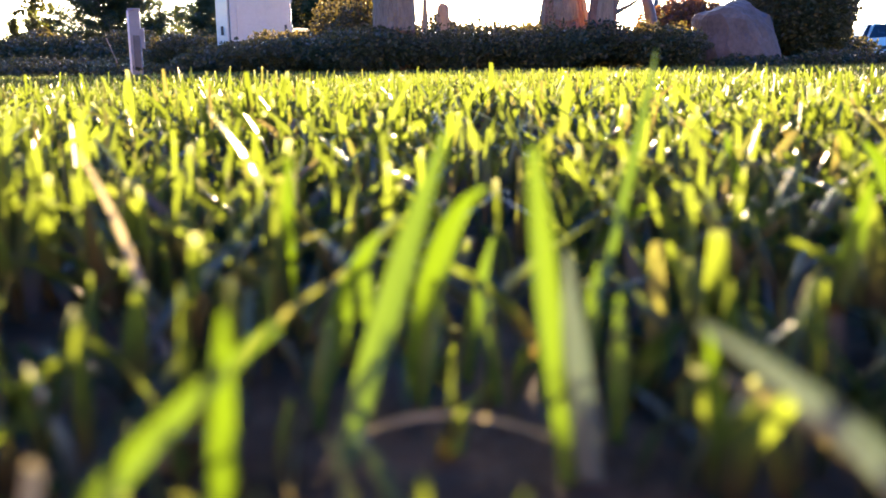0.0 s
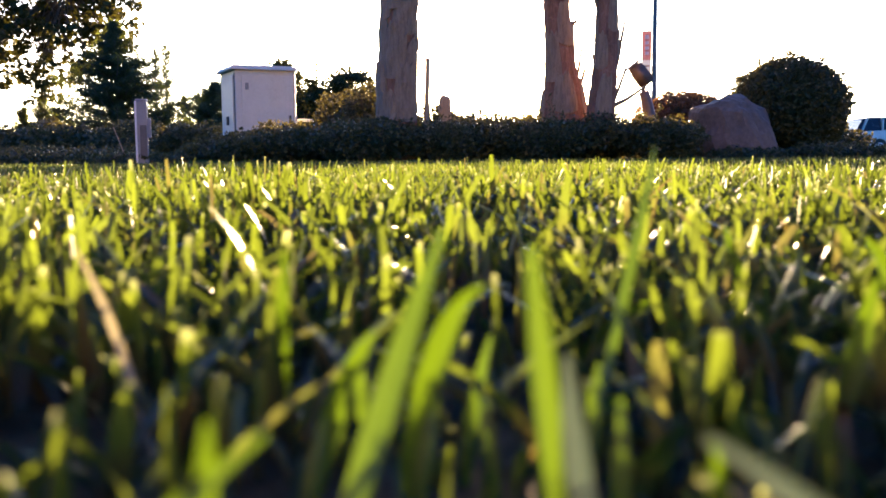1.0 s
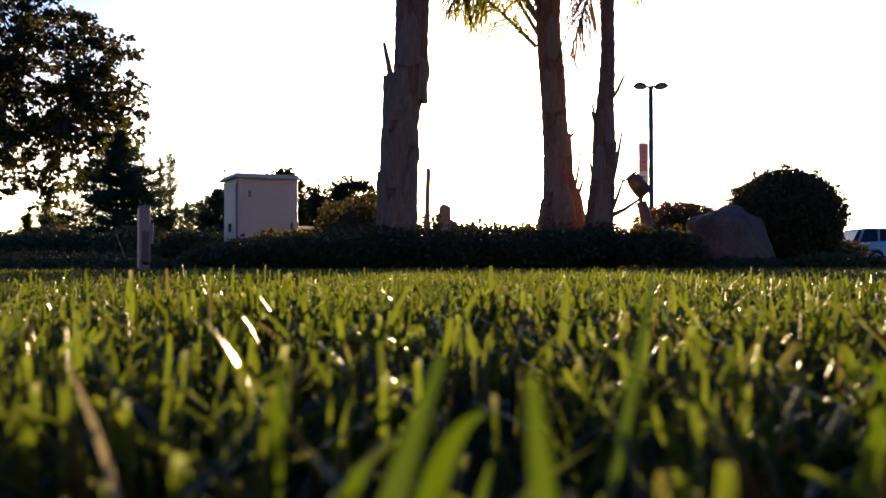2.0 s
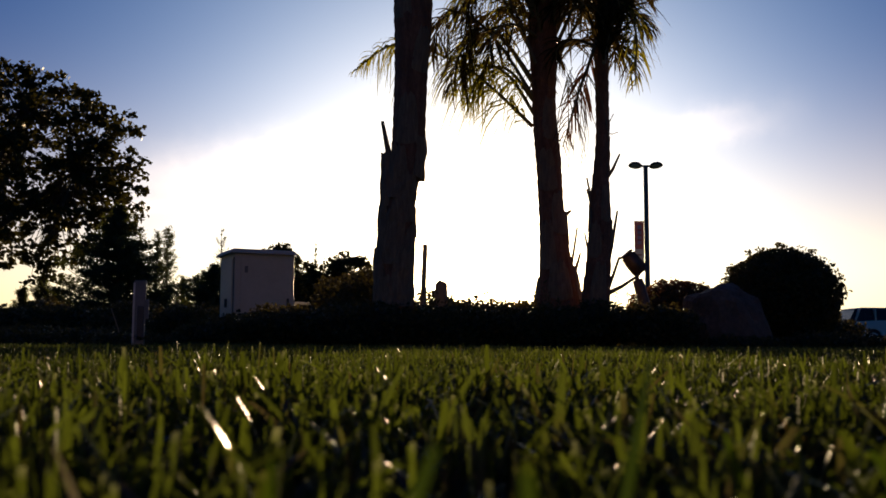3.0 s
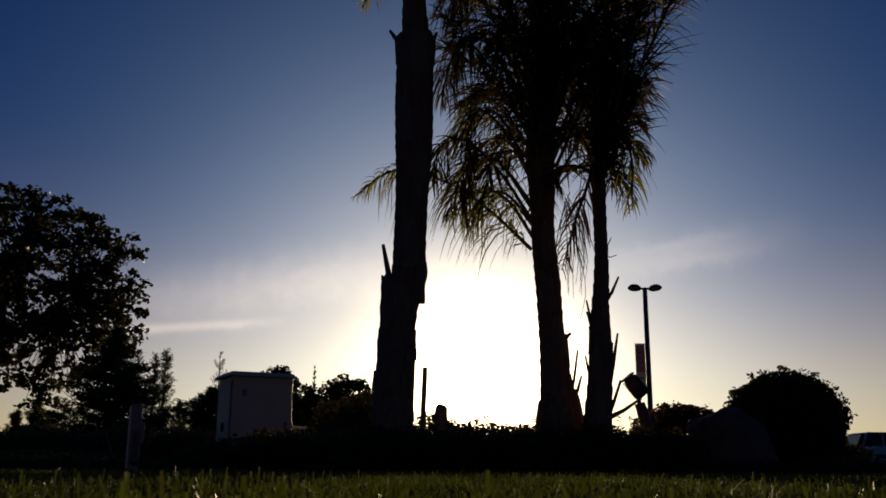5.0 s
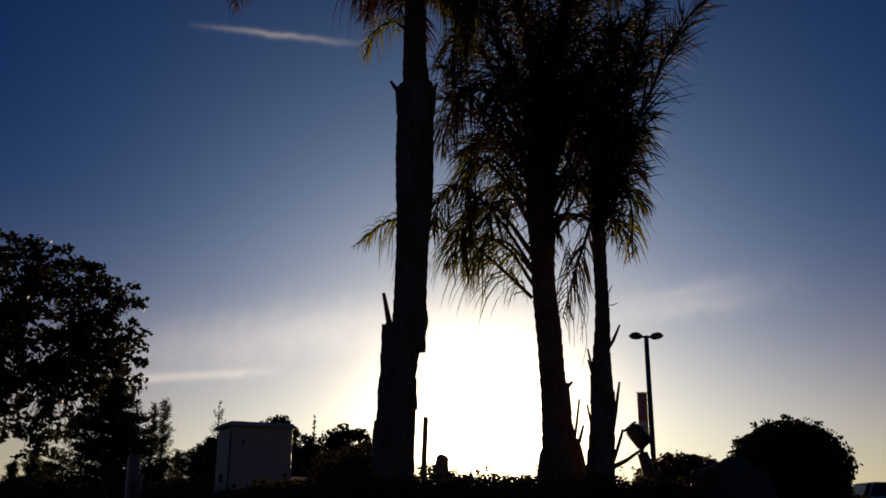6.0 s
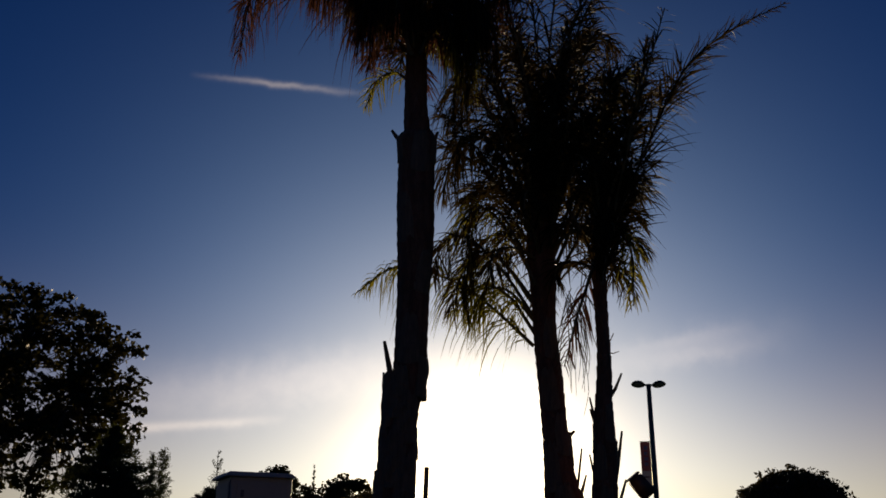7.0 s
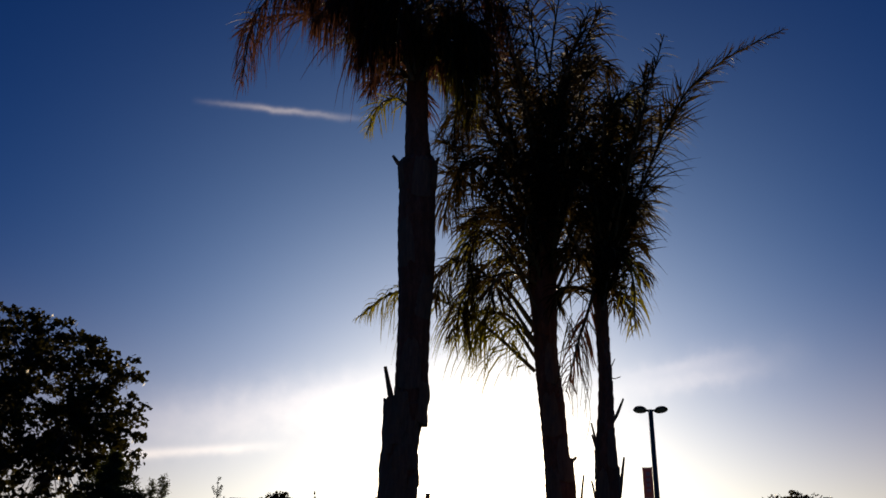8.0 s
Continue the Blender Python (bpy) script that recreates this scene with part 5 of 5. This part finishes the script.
def street_lamp():
    ob = root("street_lamp", 8.93, 39.87, 0.0, "tall dark twin-head street lamp carrying a banner", "street lamp")
    vs, fs = tube([(0, 0, 0), (0, 0, 0.5), (0, 0, 4), (0, 0, 7.82)], [0.15, 0.125, 0.115, 0.10], 12)
    thing("pole", vs, fs, POLE_PAINT, ob, smooth=True)
    part("base", box(0.42, 0.42, 0.5, Matrix.Translation((0, 0, 0.25)), 0.03), ROCK, ob, "concrete footing")
    for s in (-1, 1):
        vs, fs = tube([(0.03 * s, 0, 7.76), (0.22 * s, 0, 7.80)], [0.05, 0.045], 8)
        arm = thing("arm", vs, fs, POLE_PAINT, ob)
        m = Matrix.Translation((0.45 * s, 0, 7.84)) @ pose(0, 0, 0, -24, -5 * s, 0)
        bm = bmesh.new()
        bmesh.ops.create_cone(bm, cap_ends=True, segments=28, radius1=0.30, radius2=0.21, depth=0.13)
        bmesh.ops.bevel(bm, geom=[e for e in bm.edges if abs(e.verts[0].co.z - e.verts[1].co.z) < 0.01], offset=0.025, segments=2, affect="EDGES")
        bmesh.ops.scale(bm, vec=(1.06, 0.80, 1.0), verts=bm.verts[:])
        bmesh.ops.transform(bm, matrix=m, verts=bm.verts[:])
        head = part("lamp_head", bm, POLE_PAINT, ob)
        bm = bmesh.new()
        bmesh.ops.create_cone(bm, cap_ends=True, segments=20, radius1=0.13, radius2=0.16, depth=0.03, matrix=m @ Matrix.Translation((0, 0, -0.074)) @ Matrix.Diagonal((1.3, 0.95, 1, 1)))
        part("lens", bm, LENS, head, "pale glass lens")
    for z in (5.36, 3.52):
        vs, fs = tube([(-0.05, 0, z), (-0.56, 0, z)], [0.018, 0.015], 6)
        thing("banner_arm", vs, fs, POLE_PAINT, ob)
    m = Matrix.Translation((-0.33, 0, 4.44))
    ban = part("banner", box(0.42, 0.006, 0.60, m @ Matrix.Translation((0, 0, -0.60)), 0.001), BANNER_WHITE, ob, "white cloth banner with a red field")
    part("red_field", box(0.42, 0.006, 1.20, m @ Matrix.Translation((0, 0, 0.30)), 0.001), BANNER_RED, ban)
    for k, (hh, zz) in enumerate([(0.16, 0.66), (0.13, 0.42), (0.13, 0.20), (0.13, -0.02)]):
        part("bar", box(0.16, 0.003, hh, m @ Matrix.Translation((0.01, -0.006, zz)), 0.0), BANNER_WHITE, ban, "white bar of lettering")
    part("bar", box(0.24, 0.003, 0.07, m @ Matrix.Translation((0, -0.006, -0.55)), 0.0), BANNER_RED, ban, "red bar of lettering")


street_lamp()

# ---- parked car ----


def parked_car():
    """A parked estate-like car seen from its side; x runs from its tail to its nose."""
    ob = root("parked_car", 15.35, 35.0, 0.0, "silver-white parked car with dark windows", "car")

    def slab(profile, y0, y1, taper, bevel):
        bm = bmesh.new()
        ring = []
        zs = [p[1] for p in profile]
        top = max(zs)
        low = min(zs)
        for yy in (y0, y1):
            mid = (y0 + y1) / 2
            ring.append([bm.verts.new((px, mid + (yy - mid) * (1 - taper * (pz - low) / (top - low)), pz)) for px, pz in profile])
        bm.faces.new(ring[0][::-1])
        bm.faces.new(ring[1])
        n = len(profile)
        for i in range(n):
            bm.faces.new((ring[0][i], ring[0][(i + 1) % n], ring[1][(i + 1) % n], ring[1][i]))
        bmesh.ops.recalc_face_normals(bm, faces=bm.faces[:])
        bmesh.ops.bevel(bm, geom=bm.edges[:], offset=bevel, segments=2, affect="EDGES")
        return bm

    lower = [(0.05, 0.32), (0.0, 0.55), (0.06, 0.92), (1.2, 0.98), (3.2, 0.98), (4.35, 0.85), (4.55, 0.6), (4.5, 0.32), (3.98, 0.30), (3.86, 0.56), (3.62, 0.68), (3.38, 0.56), (3.26, 0.30),
             (1.34, 0.30), (1.22, 0.56), (0.98, 0.68), (0.74, 0.56), (0.62, 0.30)]
    part("body", slab(lower, 0.0, 1.78, 0.05, 0.03), CAR_PAINT, ob)
    part("cabin", slab([(0.10, 0.93), (0.42, 1.42), (0.7, 1.47), (2.2, 1.46), (3.25, 0.95)], 0.08, 1.70, 0.22, 0.03), CAR_GLASS, ob, "dark glazed cabin")
    part("roof_panel", slab([(0.40, 1.425), (0.66, 1.478), (2.24, 1.468), (2.34, 1.425)], 0.24, 1.54, 0.0, 0.008), CAR_PAINT, ob)
    for x0, lean in ((0.30, 0.22), (1.08, 0.0), (1.92, 0.0)):
        part("pillar", slab([(x0, 0.95), (x0 + lean, 1.44), (x0 + lean + 0.06, 1.44), (x0 + 0.07, 0.95)], 0.07, 0.30, 0.0, 0.006), CAR_PAINT, ob)
    part("tail_light", box(0.08, 0.22, 0.24, Matrix.Translation((0.055, 0.10, 0.80)), 0.02), RED_LENS, ob)
    part("tail_light", box(0.08, 0.22, 0.24, Matrix.Translation((0.055, 1.68, 0.80)), 0.02), RED_LENS, ob)
    part("headlight", box(0.16, 0.24, 0.14, Matrix.Translation((4.40, 0.14, 0.72)), 0.03), LENS, ob)
    part("headlight", box(0.16, 0.24, 0.14, Matrix.Translation((4.40, 1.64, 0.72)), 0.03), LENS, ob)
    part("mirror", box(0.10, 0.16, 0.12, Matrix.Translation((2.78, -0.06, 1.03)), 0.03), CAR_PAINT, ob)
    for x in (0.98, 3.62):
        for y in (0.12, 1.66):
            bm = bmesh.new()
            bmesh.ops.create_cone(bm, cap_ends=True, segments=28, radius1=0.33, radius2=0.33, depth=0.21, matrix=Matrix.Translation((x, y, 0.33)) @ pose(0, 0, 0, 90, 0, 0))
            bmesh.ops.bevel(bm, geom=[e for e in bm.edges if len(e.link_faces) == 2 and e.calc_face_angle(0) > 1], offset=0.03, segments=2, affect="EDGES")
            wheel = part("tyre", bm, RUBBER, ob)
            bm = bmesh.new()
            bmesh.ops.create_cone(bm, cap_ends=True, segments=24, radius1=0.21, radius2=0.19, depth=0.23, matrix=Matrix.Translation((x, y, 0.33)) @ pose(0, 0, 0, 90, 0, 0))
            part("rim", bm, GALV, wheel)


parked_car()
